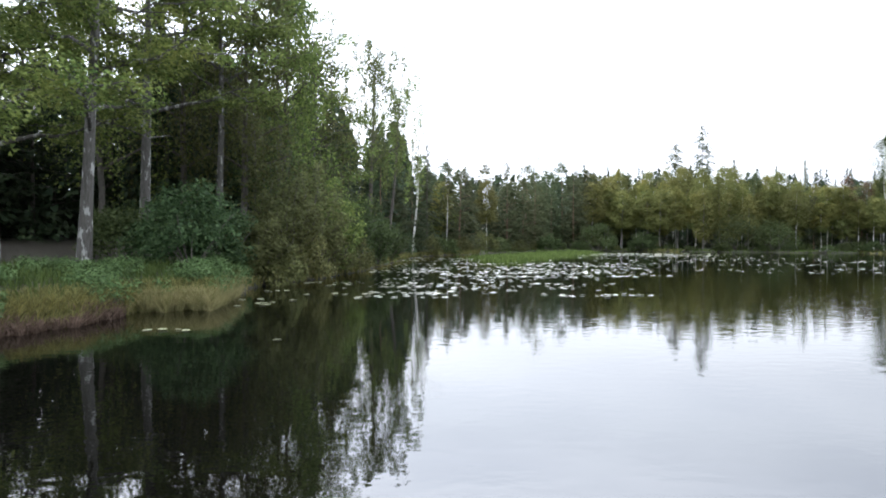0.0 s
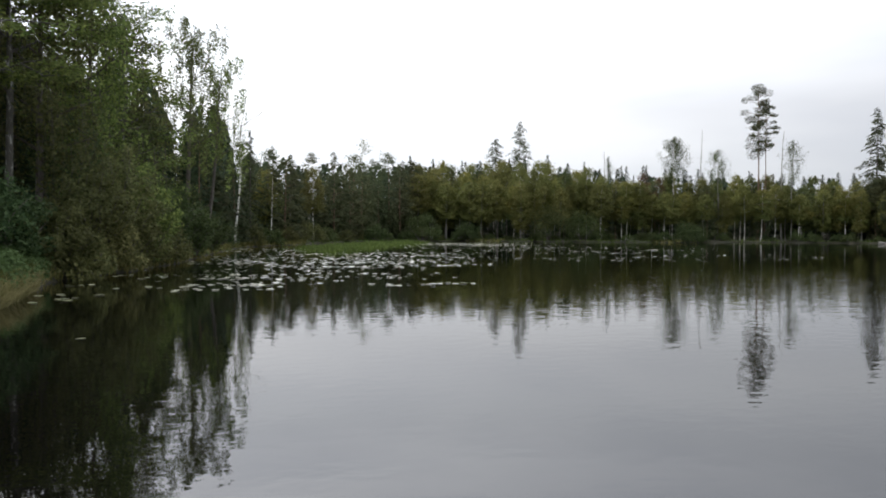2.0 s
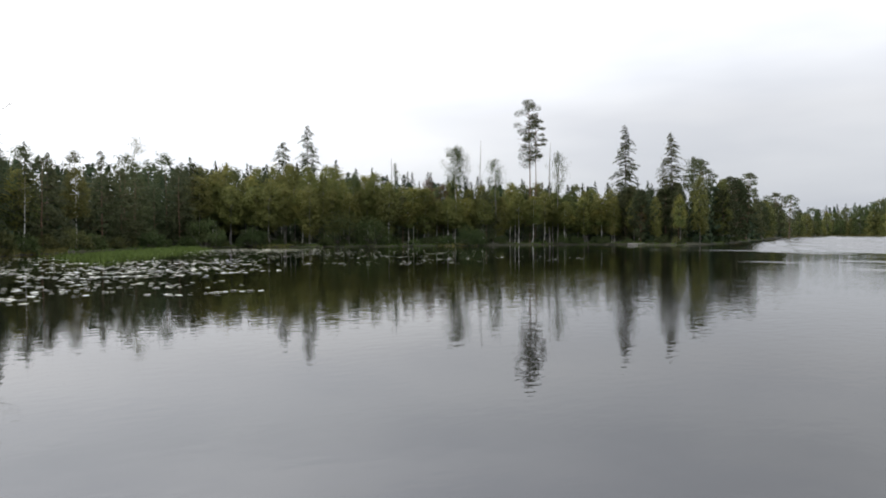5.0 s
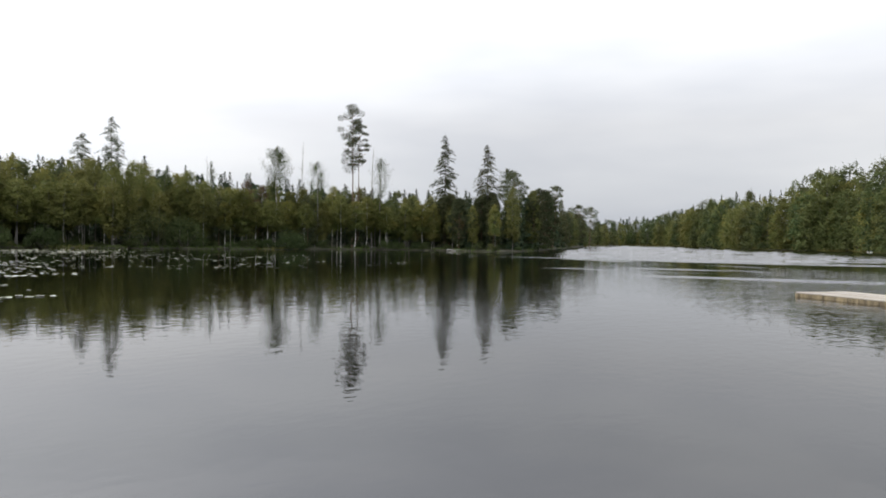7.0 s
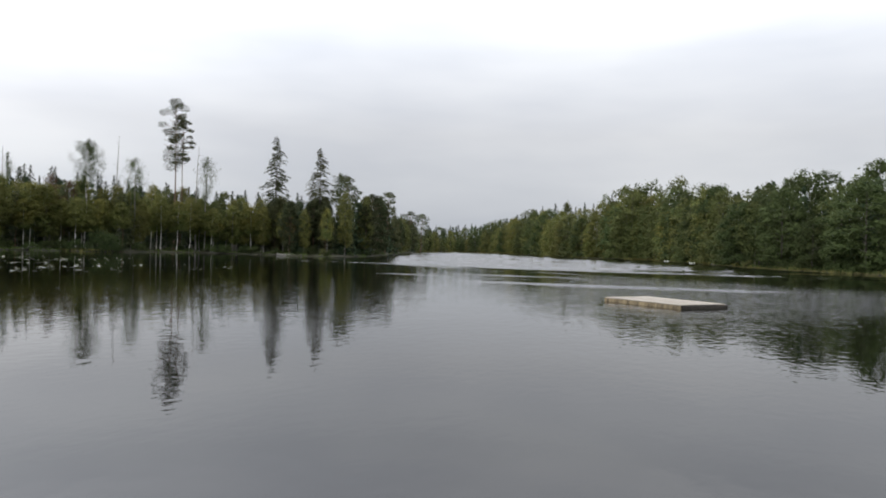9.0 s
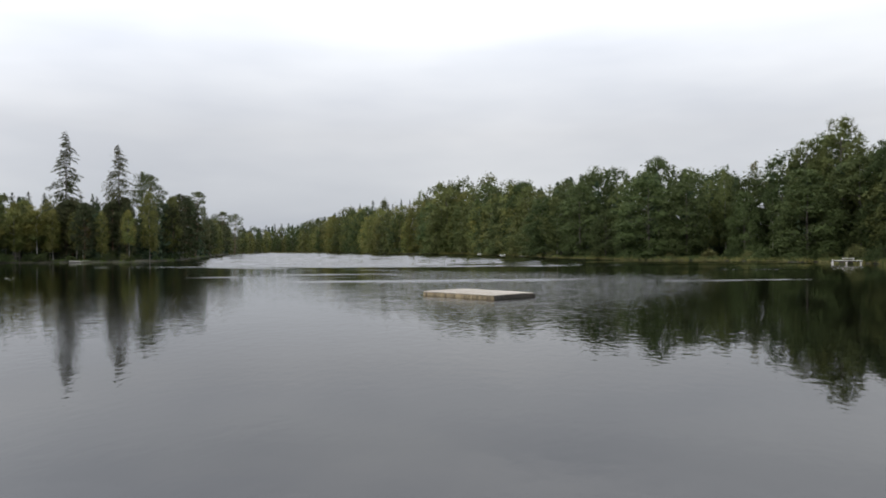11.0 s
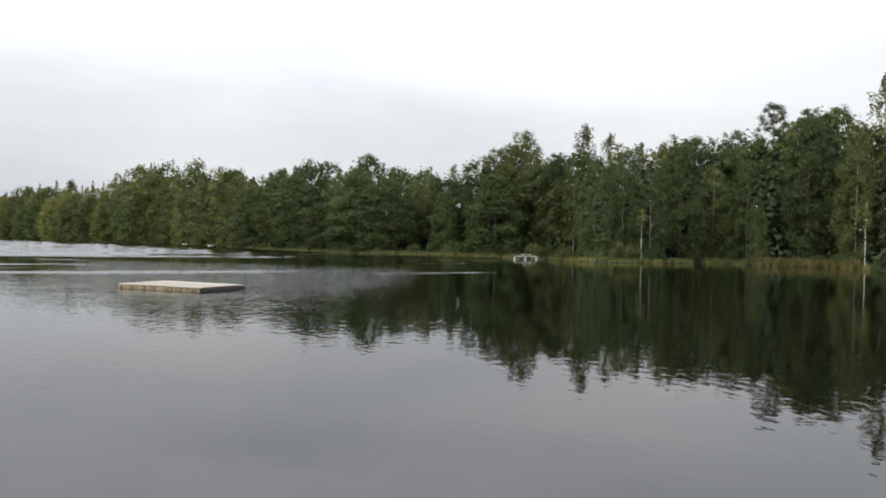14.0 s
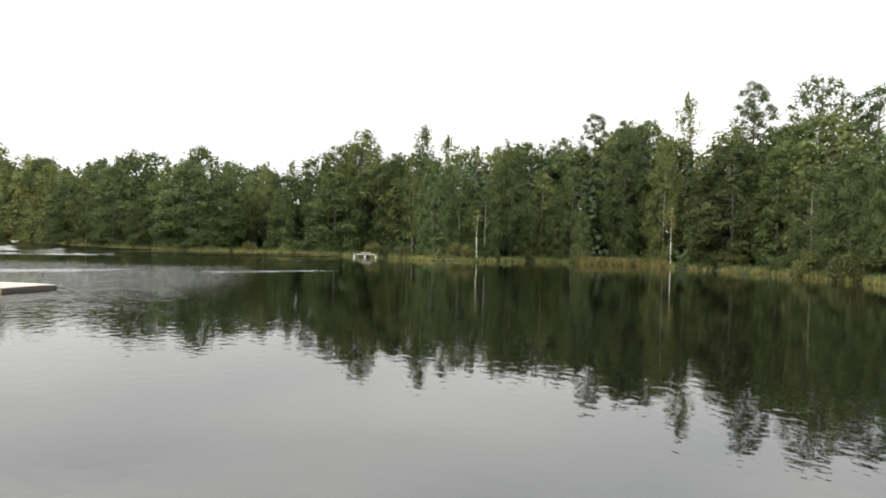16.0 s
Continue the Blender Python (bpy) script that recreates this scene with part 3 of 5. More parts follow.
def weeping(seed, h, spread, count, leaf, name, label, m_leaf, m_bark, limbs=9, low=0.3, drops=9, girth=0.01, lean=0.03, curtain=0.28, hang=1.0):
    """A few long forked limbs with leafy twigs that hang from them in curtains, sky between."""
    rng = np.random.default_rng(seed)
    path = trunk_path(rng, h * 0.93, lean)
    wood = [tube(path, np.linspace(h * girth, 0.03, len(path)), 8)]
    leaf_v = []
    per = max(6, count // (limbs * drops))
    for k in range(limbs):
        f = low + (0.98 - low) * k / max(1, limbs - 1)
        turn = k * 2.4 + rng.normal(0, 0.4)
        way = np.array([math.cos(turn), math.sin(turn), 0.0])
        g = (f - low) / (1 - low)
        length = spread * (1.0 - 0.55 * g) * rng.uniform(0.7, 1.1)
        p = limb(rng, on_path(path, np.array([min(f, 0.999)]))[0], way, length, droop=0.3, lift=0.75 + 0.5 * g, bends=6)
        wood.append(tube(p, np.linspace(h * girth * 0.45 * (1.1 - f), 0.015, len(p)), 5))
        for t in np.linspace(0.3, 1.0, drops):
            c = on_path(p, np.array([min(t, 0.999)]))[0] + rng.normal(0, 0.12 * spread, 3) * np.array([1, 1, 0.4])
            fall = hang * rng.uniform(0.08, 0.17) * h * (1.15 - 0.5 * g)
            tw = np.stack([c, c + np.array([0.05, 0.03, -0.5 * fall]), c + np.array([0.02, 0.06, -fall])])
            wood.append(tube(tw, [0.012, 0.008, 0.004], 3))
            s = rng.uniform(0, 1, per)
            q = on_path(tw, s * 0.999) + rng.normal(0, 1, (per, 3)).clip(-1.8, 1.8) * np.array([curtain, curtain, 0.15]) * (0.5 + 0.6 * np.sin(np.pi * s))[:, None] * (h / 16)
            leaf_v.append(leaves(rng, q, rng.normal(0, 0.7, q.shape) + np.array([0, 0, 0.4]), leaf, 0.65))
    return tree_thing(name, label, "tree", wood, leaf_v, m_bark, m_leaf)


def pine(seed, h, spread, count, leaf, name, label, low=0.55, clumps=34, girth=0.011, lean=0.02, flat=0.4, clump=0.32, slim=0.3, uneven=0.0):
    """Tall bare stem and flat needle cushions on crooked limbs near the top."""
    rng = np.random.default_rng(seed)
    path = trunk_path(rng, h * 0.97, lean)
    wood = [tube(path, np.linspace(h * girth, h * girth * 0.2, len(path)), 8)]
    leaf_v, turn = [], rng.uniform(0, 6.28)
    for k in range(clumps):
        f = low + (1.0 - low) * (k / (clumps - 1)) ** 0.85
        turn += 2.4 + rng.normal(0, 0.6)
        way = np.array([math.cos(turn), math.sin(turn), 0.0])
        x = (f - low) / (1 - low)
        length = spread * (0.35 + 0.65 * math.sin(math.pi * min(1, 0.2 + 0.75 * x))) * rng.uniform(0.35, 1.1) * (1.0 if x < 0.93 else 0.3)
        p = limb(rng, on_path(path, np.array([min(f, 0.999)]))[0], way, length, droop=0.1, lift=0.15 + 0.3 * x)
        wood.append(tube(p, np.linspace(h * girth * 0.35, 0.015, len(p)), 5))
        r = spread * clump * rng.uniform(0.7 - uneven, 1.3 + uneven)
        if uneven:
            # ragged crown: some limbs short, the top rounded and broad
            p = p[0] + (p - p[0]) * (rng.uniform(0.35, 1.2) * (0.4 + 0.8 * x) if x < 0.8 else 0.95)
        m = int(count / clumps * (r / (spread * clump)) ** 1.5)
        q, d = blob(rng, p[-1] * 0.8 + p[2] * 0.2, r, flat, m)
        leaf_v.append(leaves(rng, q, rng.normal(0, 0.6, d.shape) + np.array([0, 0, 0.6]), leaf, slim))
    return tree_thing(name, label, "tree", wood, leaf_v, M_BARK_PINE, M_PINE, "reddish brown flaky stem")


def spruce(seed, h, spread, count, leaf, name, label, low=0.06, tiers=26, ragged=0.2, m_leaf=None, taper=0.72, slim=0.45, broad=0.24):
    """Straight stem with drooping tiers that narrow to a point."""
    rng = np.random.default_rng(seed)
    path = trunk_path(rng, h, 0.006)
    wood = [tube(path, np.linspace(h * 0.011, 0.02, len(path)), 7)]
    leaf_v = []
    arms = tiers * 5
    per = max(3, count // arms)
    for k in range(arms):
        f = low + (0.995 - low) * (k / arms) ** 0.9
        turn = rng.uniform(0, 6.28)
        way = np.array([math.cos(turn), math.sin(turn), 0.0])
        length = (spread * (1 - f) ** taper + 0.05) * rng.uniform(1 - 2 * ragged, 1.1)
        p = limb(rng, on_path(path, np.array([f]))[0], way, length, droop=0.35, lift=0.08)
        if k % 4 == 0:
            wood.append(tube(p, np.linspace(0.035, 0.01, len(p)), 4))
        t = rng.uniform(0.1, 1.0, per) ** 0.8
        q = on_path(p, np.clip(t, 0, 0.999))
        side = np.cross(way, [0, 0, 1.0])
        q = q + side * (rng.normal(0, broad, per) * length * (1.1 - t) + rng.normal(0, 0.05, per))[:, None]
        q[:, 2] -= rng.uniform(0, 0.1, per) * length
        leaf_v.append(leaves(rng, q, way * 0.6 + np.array([0, 0, 0.8]) + rng.normal(0, 0.35, q.shape), leaf * (1.12 - 0.76 * f), slim, far=leaf >= 0.25, along=np.tile(way - np.array([0, 0, 0.4]), (per, 1)) + rng.normal(0, 0.4, q.shape)))
    return tree_thing(name, label, "tree", wood, leaf_v, M_BARK_DARK, m_leaf or M_SPRUCE)


def shrub(seed, h, spread, count, leaf, m_leaf, name, label, stems=9, clumps=26):
    """Several stems from the ground and a leafy dome down to the grass."""
    rng = np.random.default_rng(seed)
    wood, leaf_v = [], []
    for k in range(stems):
        turn = k * 2.4 + rng.normal(0, 0.3)
        way = np.array([math.cos(turn), math.sin(turn), 0.0])
        p = limb(rng, way * 0.1 * spread, way, spread * rng.uniform(0.3, 0.8), droop=0.3, lift=1.4 * h / spread * 0.7)
        wood.append(tube(p, np.linspace(0.02 * h * 0.6, 0.01, len(p)), 5))
    for k in range(clumps):
        turn = k * 2.4 + rng.normal(0, 0.4)
        e = rng.uniform(0.02, 1.0) ** 0.8
        c = np.array([math.cos(turn) * spread * 0.85 * math.sqrt(max(0, 1 - e * e)), math.sin(turn) * spread * 0.85 * math.sqrt(max(0, 1 - e * e)), h * (0.1 + 0.8 * e)]) * rng.uniform(0.75, 1.05)
        q, d = blob(rng, c, spread * 0.33 * rng.uniform(0.7, 1.3), 0.75, count // clumps)
        q[:, 2] = np.abs(q[:, 2])
        leaf_v.append(leaves(rng, q, d * 0.6 + np.array([0, 0, 0.45]) + rng.normal(0, 0.5, d.shape), leaf))
    return tree_thing(name, label, "shrub", wood, leaf_v, M_BARK_DARK, m_leaf, leaf_name="foliage")


def thicket(seed, h, spread, stems, per, leaf, m_leaf, name, label):
    """Many upright shoots from one foot, bowing outwards, leafy to their thin tips."""
    rng = np.random.default_rng(seed)
    wood, leaf_v = [], []
    for k in range(stems):
        turn = k * 2.4 + rng.normal(0, 0.3)
        way = np.array([math.cos(turn), math.sin(turn), 0.0])
        g = math.sqrt((k + 0.5) / stems)
        top = h * rng.uniform(0.72, 1.05) * (1.0 - 0.55 * g * g)
        t = np.linspace(0, 1, 7)[:, None]
        p = way * (0.25 * spread * g + spread * g * t ** 1.3 * 0.8) + np.array([0, 0, 1.0]) * top * (t * (1.25 - 0.25 * t))
        p = p + rng.normal(0, 0.04 * top, p.shape) * t
        wood.append(tube(p, np.linspace(0.035, 0.008, 7), 5))
        f = rng.uniform(0.08, 1.02, per) ** 0.85
        q = on_path(p, np.clip(f, 0, 0.999))
        q = q + rng.normal(0, 1, q.shape).clip(-1.7, 1.7) * (0.085 * h * (1.1 - 0.85 * f))[:, None]
        q[:, 2] = np.maximum(q[:, 2], 0.08)
        leaf_v.append(leaves(rng, q, way * 0.5 + np.array([0, 0, 0.55]) + rng.normal(0, 0.45, q.shape), leaf, 0.6, far=True))
    return tree_thing(name, label, "shrub", wood, leaf_v, M_BARK_DARK, m_leaf, leaf_name="foliage")


def snag(seed, h, name, label, stubs=14, m=None, girth=0.008, reach=0.06):
    rng = np.random.default_rng(seed)
    path = trunk_path(rng, h, 0.02)
    wood = [tube(path, np.linspace(h * girth, 0.03, len(path)), 8)]
    for k in range(stubs):
        f = rng.uniform(0.35, 0.97)
        turn = rng.uniform(0, 6.28)
        p = limb(rng, on_path(path, np.array([f]))[0], np.array([math.cos(turn), math.sin(turn), 0.0]), h * reach * rng.uniform(0.3, 1.2), lift=0.35)
        wood.append(tube(p, np.linspace(0.035, 0.008, len(p)), 4))
    return tree_thing(name, label, "tree", wood, None, m or M_DEAD, None)


class Kind:
    """Variants of one plant; the first standing of each variant is the built one, the others are copies."""

    def __init__(self, *variants):
        self.variants, self.spots = variants, [[] for _ in variants]

    def stand(self, az, r, scale, turn=None, wide=1.0, tilt=(0, 0), variant=None, sink=0.05):
        k = RNG.integers(len(self.variants)) if variant is None else variant
        turn = RNG.uniform(0, 360) if turn is None else turn
        m = Matrix.Translation(at(az, r, ground_at(az, r) - sink)) @ Euler((radians(tilt[0]), radians(tilt[1]), radians(turn))).to_matrix().to_4x4() @ Matrix.Diagonal((scale * wide, scale * wide, scale, 1))
        self.spots[k].append(m)

    def plant(self):
        for ob, spots in zip(self.variants, self.spots):
            for m in spots[1:]:
                copy_thing(ob, m)
            if spots:
                ob.matrix_basis = spots[0]
            else:
                for o in (*ob.children_recursive, ob):
                    bpy.data.objects.remove(o)


RNG = np.random.default_rng(11)

# elevation of the general canopy against the sky, by azimuth, in degrees
CANOPY = [(-8, 9), (-3, 7), (0, 6.5), (5, 6.0), (10, 5.7), (14, 5.45), (18, 5.55), (22, 5.55), (26, 5.0), (31, 4.5), (36, 4.2), (41, 4.05), (47, 3.7),
          (50, 4.2), (52, 4.8), (54, 4.0), (55.5, 3.2), (57, 1.9), (59, 1.8), (62, 2.1), (65, 3.1), (67, 3.6), (70, 3.9), (72.5, 4.6), (74.4, 5.4),
          (77.5, 5.8), (80, 5.6), (82, 5.3), (84, 5.9), (88, 6.8), (91, 7.3), (94, 6.6), (98, 6.0), (101.7, 7.9), (104, 8.6), (106.5, 6.6), (109, 8.0),
          (115, 8.5), (120, 8.8), (122.5, 9.9), (126, 10.2), (128.3, 9.7), (132, 9.6), (136, 10.6), (140, 10.5), (150, 11)]


def canopy(az, r):
    """Height of a tree at that place whose top reaches the general canopy line."""
    el = np.interp(az, [a for a, _ in CANOPY], [e for _, e in CANOPY])
    return (2.0 + r * math.tan(radians(el)) - ground_at(az, r)) * 1.05


def height_to(az, r, el):
    return 2.0 + r * math.tan(radians(el)) - ground_at(az, r)


# variants are built about ten metres tall and scaled where they stand
BIRCHES = Kind(*[lobed(20 + k, 10, (1.7, 1.5, 1.8, 1.6, 1.9, 1.7, 1.5)[k], 4300, 0.15, M_BIRCH, M_BARK_BIRCH if k < 2 else M_BARK_GREY, "birch_tree", "young birch with white stem and yellowing leaves" if k < 2 else "young birch with dull grey stem and yellowing leaves",
                        low=(0.52, 0.45, 0.36, 0.27, 0.44, 0.22, 0.34)[k], lobes=40, lobe=0.42, belly=(0.3, 0.35, 0.25, 0.4, 0.35, 0.3, 0.45)[k], flat=1.1, girth=0.0062, lean=0.03, limbs=4, slim=0.7) for k in range(7)])
FAR_BIRCHES = Kind(*[lobed(35 + k, 10, (2.1, 1.8, 2.3, 2.0)[k], 2300, 0.24, M_BIRCH, M_BARK_GREY, "birch_tree", "olive yellow birch on the far bank", low=0.08, lobes=26, lobe=0.42, belly=0.35, flat=0.95, girth=0.006, limbs=4) for k in range(4)])
ALDERS = Kind(*[lobed(40 + k, 10, (3.1, 2.7, 3.4, 2.9, 2.5, 3.2)[k], 10500, 0.135, M_ALDER, M_BARK_DARK, "alder_tree", "dense dark green alder at the waterside", low=(0.05, 0.1, 0.07, 0.16, 0.05, 0.12)[k], lobes=(48, 42, 54, 40, 46, 50)[k], belly=(0.3, 0.4, 0.25, 0.45, 0.35, 0.3)[k], lobe=(0.32, 0.35, 0.3, 0.35, 0.36, 0.32)[k], girth=0.009) for k in range(6)])
SOFT_PINES = Kind(*[lobed(105 + k, 10, (2.1, 1.8, 2.3, 2.0, 1.7)[k], 4600, 0.15, M_PINE, M_BARK_PINE, "young_pine_tree", "slim grey green young pine by the inlet", low=0.1, lobes=46, lobe=0.34, belly=(0.25, 0.3, 0.2, 0.35, 0.3)[k], flat=0.75, girth=0.008, limbs=4, slim=0.5) for k in range(5)])
YOUNG_PINES = Kind(*[spruce(110 + k, 10, 2.4, 2800, 0.36, "young_pine_tree", "young conical pine with grey green needles", low=0.1, m_leaf=M_PINE, taper=0.62, ragged=0.26, slim=0.5, broad=0.3) for k in range(4)])
ASPENS = Kind(*[lobed(60 + k, 10, 2.0, 3600, 0.2, M_ASPEN, M_BARK_GREY, "aspen_tree", "slender olive green aspen in the forest edge", low=0.22, lobes=30, belly=0.45, lobe=0.4, girth=0.011) for k in range(4)])
SPRUCES = Kind(*[spruce(80 + k, 10, 1.9, 900, 0.58, "spruce_tree", "dark pointed spruce in the forest", low=0.08) for k in range(4)])
DARK_SPRUCES = Kind(*[spruce(160 + k, 10, 2.5, 2900, 0.34, "forest_spruce_tree", "dark spruce in the shade of the near wood", low=0.02, ragged=0.25) for k in range(3)])
PINES = Kind(*[pine(100 + k, 10, 2.4, 4000, 0.36, "pine_tree", "dark green young pine with low limbs", low=0.1, clumps=60, flat=0.6, slim=0.5) for k in range(4)])
WILLOWS = Kind(*[shrub(120 + k, 3.0, 2.4, 1900, 0.25, M_WILLOW, "willow_shrub", "rounded olive willow shrub at the water's edge") for k in range(4)])
HAZES = Kind(*[shrub(130 + k, 3.0, 2.2, 1600, 0.26, M_ALDER, "alder_shrub", "low dark green alder shrub on the bank") for k in range(3)])
OLIVES = Kind(*[lobed(150 + k, 10, 2.6, 9000, 0.13, M_ALDER if k % 2 else M_ASPEN, M_BARK_GREY, "rowan_tree", "lighter green bushy tree on the bank", low=0.08, lobes=40, belly=0.38, lobe=0.36, girth=0.009) for k in range(4)])
FAR_TREES = Kind(*[lobed(140 + k, 10, (3.1, 2.7, 3.3, 2.8)[k], 2600, 0.26, M_ASPEN if k % 2 else M_ALDER, M_BARK_DARK, "broadleaf_tree", "olive green broadleaf tree on the far bank", low=0.06, lobes=30, belly=(0.3, 0.45, 0.35, 0.4)[k], lobe=0.34, limbs=4) for k in range(4)])


def rows(kinds, az0, az1, s0, s1, step, k0, k1, wide=(0.85, 1.15), size=None):
    """Trees along a stretch of shore, about every step metres, s0 to s1 behind the waterline, k0 to k1 of the canopy tall."""
    az = az0
    while az < az1:
        r = float(shore(az)) + RNG.uniform(s0, s1)
        kind = kinds[RNG.integers(len(kinds))]
        unit = 3.0 if kind in (WILLOWS, HAZES) else 10.0
        h = RNG.uniform(*size) if size else min(30.0, canopy(az, r) * RNG.uniform(k0, k1))
        kind.stand(az, r, h / unit, wide=RNG.uniform(*wide) * ((12 / max(9, h)) ** 0.5 if not size else 1))
        az += math.degrees(step / r) * RNG.uniform(0.6, 1.4)


# shaded conifers that close the near wood
rows([DARK_SPRUCES], -43, -9, 22, 27, 2.0, 0, 0, (1.1, 1.5), size=(7.5, 12.0))
rows([DARK_SPRUCES], -43, -9, 31, 38, 2.0, 0, 0, (1.1, 1.5), size=(9.0, 14.0))
# inlet behind the lilies: dark pines and bushes
rows([SOFT_PINES, SOFT_PINES, BIRCHES], -2.5, 13, 4.5, 9, 2.6, 0.66, 0.9, (1.1, 1.5))
rows([SOFT_PINES, SOFT_PINES, SOFT_PINES, BIRCHES, YOUNG_PINES], -5, 15, 11, 22, 2.5, 0.88, 1.05, (1.1, 1.5))
rows([HAZES, WILLOWS], -1.2, 13, 0.8, 3.5, 2.2, 0, 0, size=(1.4, 3.0))
# birch wood across the water
rows([BIRCHES], 12, 47, 3.0, 5.5, 3.2, 0.6, 0.84, (1.0, 1.4))
rows([BIRCHES, BIRCHES, BIRCHES, BIRCHES, BIRCHES, SOFT_PINES], 12, 47, 5.5, 8, 2.7, 0.66, 0.88, (1.0, 1.35))
rows([BIRCHES, BIRCHES, BIRCHES, BIRCHES, ASPENS], 12, 47, 8, 14, 2.3, 0.8, 0.98, (1.0, 1.35))
rows([SPRUCES, BIRCHES], 12, 48, 14, 24, 4.0, 0.85, 1.0, (1.0, 1.3))
rows([SPRUCES], 12, 48, 24, 40, 3.0, 0.8, 1.06, (0.9, 1.2))
rows([SPRUCES], 10, 48, 48, 75, 3.2, 0.86, 1.09, (0.9, 1.2))
rows([WILLOWS, HAZES], 14, 30, 1.5, 6.0, 5.0, 0, 0, size=(0.8, 1.7))
rows([WILLOWS, HAZES], 30, 52, 1.5, 5.0, 6.0, 0, 0, size=(0.7, 1.6))
rows([SPRUCES], 10, 50, 13, 21, 2.4, 0, 0, (1.4, 1.9), size=(3.5, 6.5))
# point of the headland
rows([SOFT_PINES, BIRCHES, BIRCHES, PINES], 45, 55.5, 3, 7, 3.0, 0.7, 0.95, (0.8, 1.0))
rows([PINES, SOFT_PINES], 46, 56.8, 9, 18, 3.6, 0.85, 1.0)
rows([PINES], 53, 57.4, 2, 6, 6.0, 0.7, 1.0, (0.8, 1.0))
# far end of the lake
rows([FAR_TREES, FAR_BIRCHES], 56, 68, 3, 9, 5.0, 0.5, 0.85, (1.1, 1.5))
rows([FAR_TREES], 56, 69, 12, 24, 5.0, 0.7, 0.98, (1.1, 1.5))
rows([SPRUCES], 57, 69, 30, 55, 5.0, 0.8, 1.02, (1.3, 1.7))
# farther stretch of the opposite bank
rows([FAR_BIRCHES, FAR_BIRCHES, FAR_TREES], 64, 82, 2, 7, 2.8, 0.5, 0.8, (1.2, 1.7))
rows([FAR_BIRCHES, FAR_BIRCHES, FAR_BIRCHES, FAR_TREES], 64, 80, 8, 18, 2.8, 0.7, 0.93, (1.2, 1.7))
rows([FAR_TREES, ASPENS], 79, 84, 8, 18, 3.6, 0.7, 0.95, (1.2, 1.6))
rows([SPRUCES, ASPENS], 66, 75, 22, 50, 4.2, 0.85, 1.03)
rows([FAR_TREES], 73, 84, 20, 40, 6.0, 0.85, 1.04, (1.2, 1.5))
# nearer stretch of the opposite bank: the crowns that stand apart along the water
def crown(kind, az, s, el, across, variant=None):
    """A tree s metres behind the waterline, its top at that elevation, its crown that many degrees across."""
    r = float(shore(az)) + s
    h = height_to(az, r, el)
    kind.stand(az, r, h / 10, wide=min(2.2, max(0.55, radians(across) * r / 2 / (0.29 * h))), variant=variant)


for az, s, el, across in ((78.0, 6, 4.4, 3.0), (80.5, 14, 5.6, 3.1), (82.5, 4, 4.3, 4.0), (85.2, 5, 5.3, 4.5), (87.2, 3, 3.2, 2.3), (88.6, 2.5, 2.3, 1.8), (90.6, 5, 5.8, 6.2), (93.3, 5, 5.5, 4.6),
                          (97.4, 5, 4.4, 3.2), (101.6, 5, 5.9, 6.6), (106.4, 16, 7.2, 3.6), (109.6, 7, 7.3, 3.2), (116.0, 6, 8.1, 4.1), (119.6, 3, 4.4, 2.7), (121.6, 3, 3.3, 2.2), (124.9, 7, 9.8, 4.3),
                          (132.8, 5, 8.7, 7.9), (136.0, 9, 8.3, 4.6), (140.7, 4, 7.6, 5.2), (143.6, 5, 8.8, 5.0), (146.8, 6, 9.4, 6.0)):
    crown(ALDERS, az, s, el, across)
for az, s, el, across in ((99.4, 9, 4.6, 3.0), (111.7, 7, 7.9, 3.2), (113.8, 4, 5.0, 3.7), (118.4, 5, 6.4, 3.6), (120.8, 7, 6.9, 3.6), (127.9, 7, 9.0, 3.4), (130.5, 4, 6.4, 3.2), (138.2, 4, 6.7, 4.0)):
    crown(OLIVES, az, s, el, across)
for az, s, el, across in ((96.1, 10, 6.1, 2.0), (95.0, 12, 5.4, 2.2), (107.9, 14, 7.6, 2.0), (114.8, 10, 8.4, 2.6)):
    crown(ASPENS, az, s, el, across)
rows([FAR_TREES, ALDERS], 80, 103, 13, 19, 5.4, 0.78, 0.98, (1.15, 1.5))
rows([FAR_TREES, ALDERS, ASPENS], 103, 148, 14, 20, 4.6, 0.78, 0.98, (1.15, 1.5))
rows([FAR_TREES], 84, 150, 22, 30, 6.5, 0.78, 0.98, (1.2, 1.5))
rows([WILLOWS, HAZES], 83, 147, 1.0, 3.5, 3.4, 0, 0, size=(0.8, 2.6))
rows([HAZES], 13, 56, 9, 16, 4.0, 0, 0, size=(1.2, 2.6))
# small shaded spruces under the birches
rows([SPRUCES], 12, 52, 8.5, 12, 2.3, 0, 0, (1.4, 1.9), size=(2.6, 5.0))
# low dark bushes that hang over the headland's edge
rows([HAZES], 16, 54, 0.5, 2.2, 3.0, 0, 0, (0.9, 1.4), size=(0.8, 1.9))


# ---- trees that stand out against the sky ----
def single(ob, az, r, turn=0.0, tilt=(0, 0), sink=0.05):
    ob.matrix_basis = Matrix.Translation(at(az, r, ground_at(az, r) - sink)) @ Euler((radians(tilt[0]), radians(tilt[1]), radians(turn))).to_matrix().to_4x4()
    return ob


def crowned_spruce(seed, az, r, el, spread, label, low=0.3):
    h = height_to(az, r, el)
    single(spruce(seed, h, spread, 11000, 0.36, "tall_spruce_tree", label, low=low, tiers=24, ragged=0.32, m_leaf=M_PINE, taper=0.52, slim=0.6, broad=0.34), az, r)


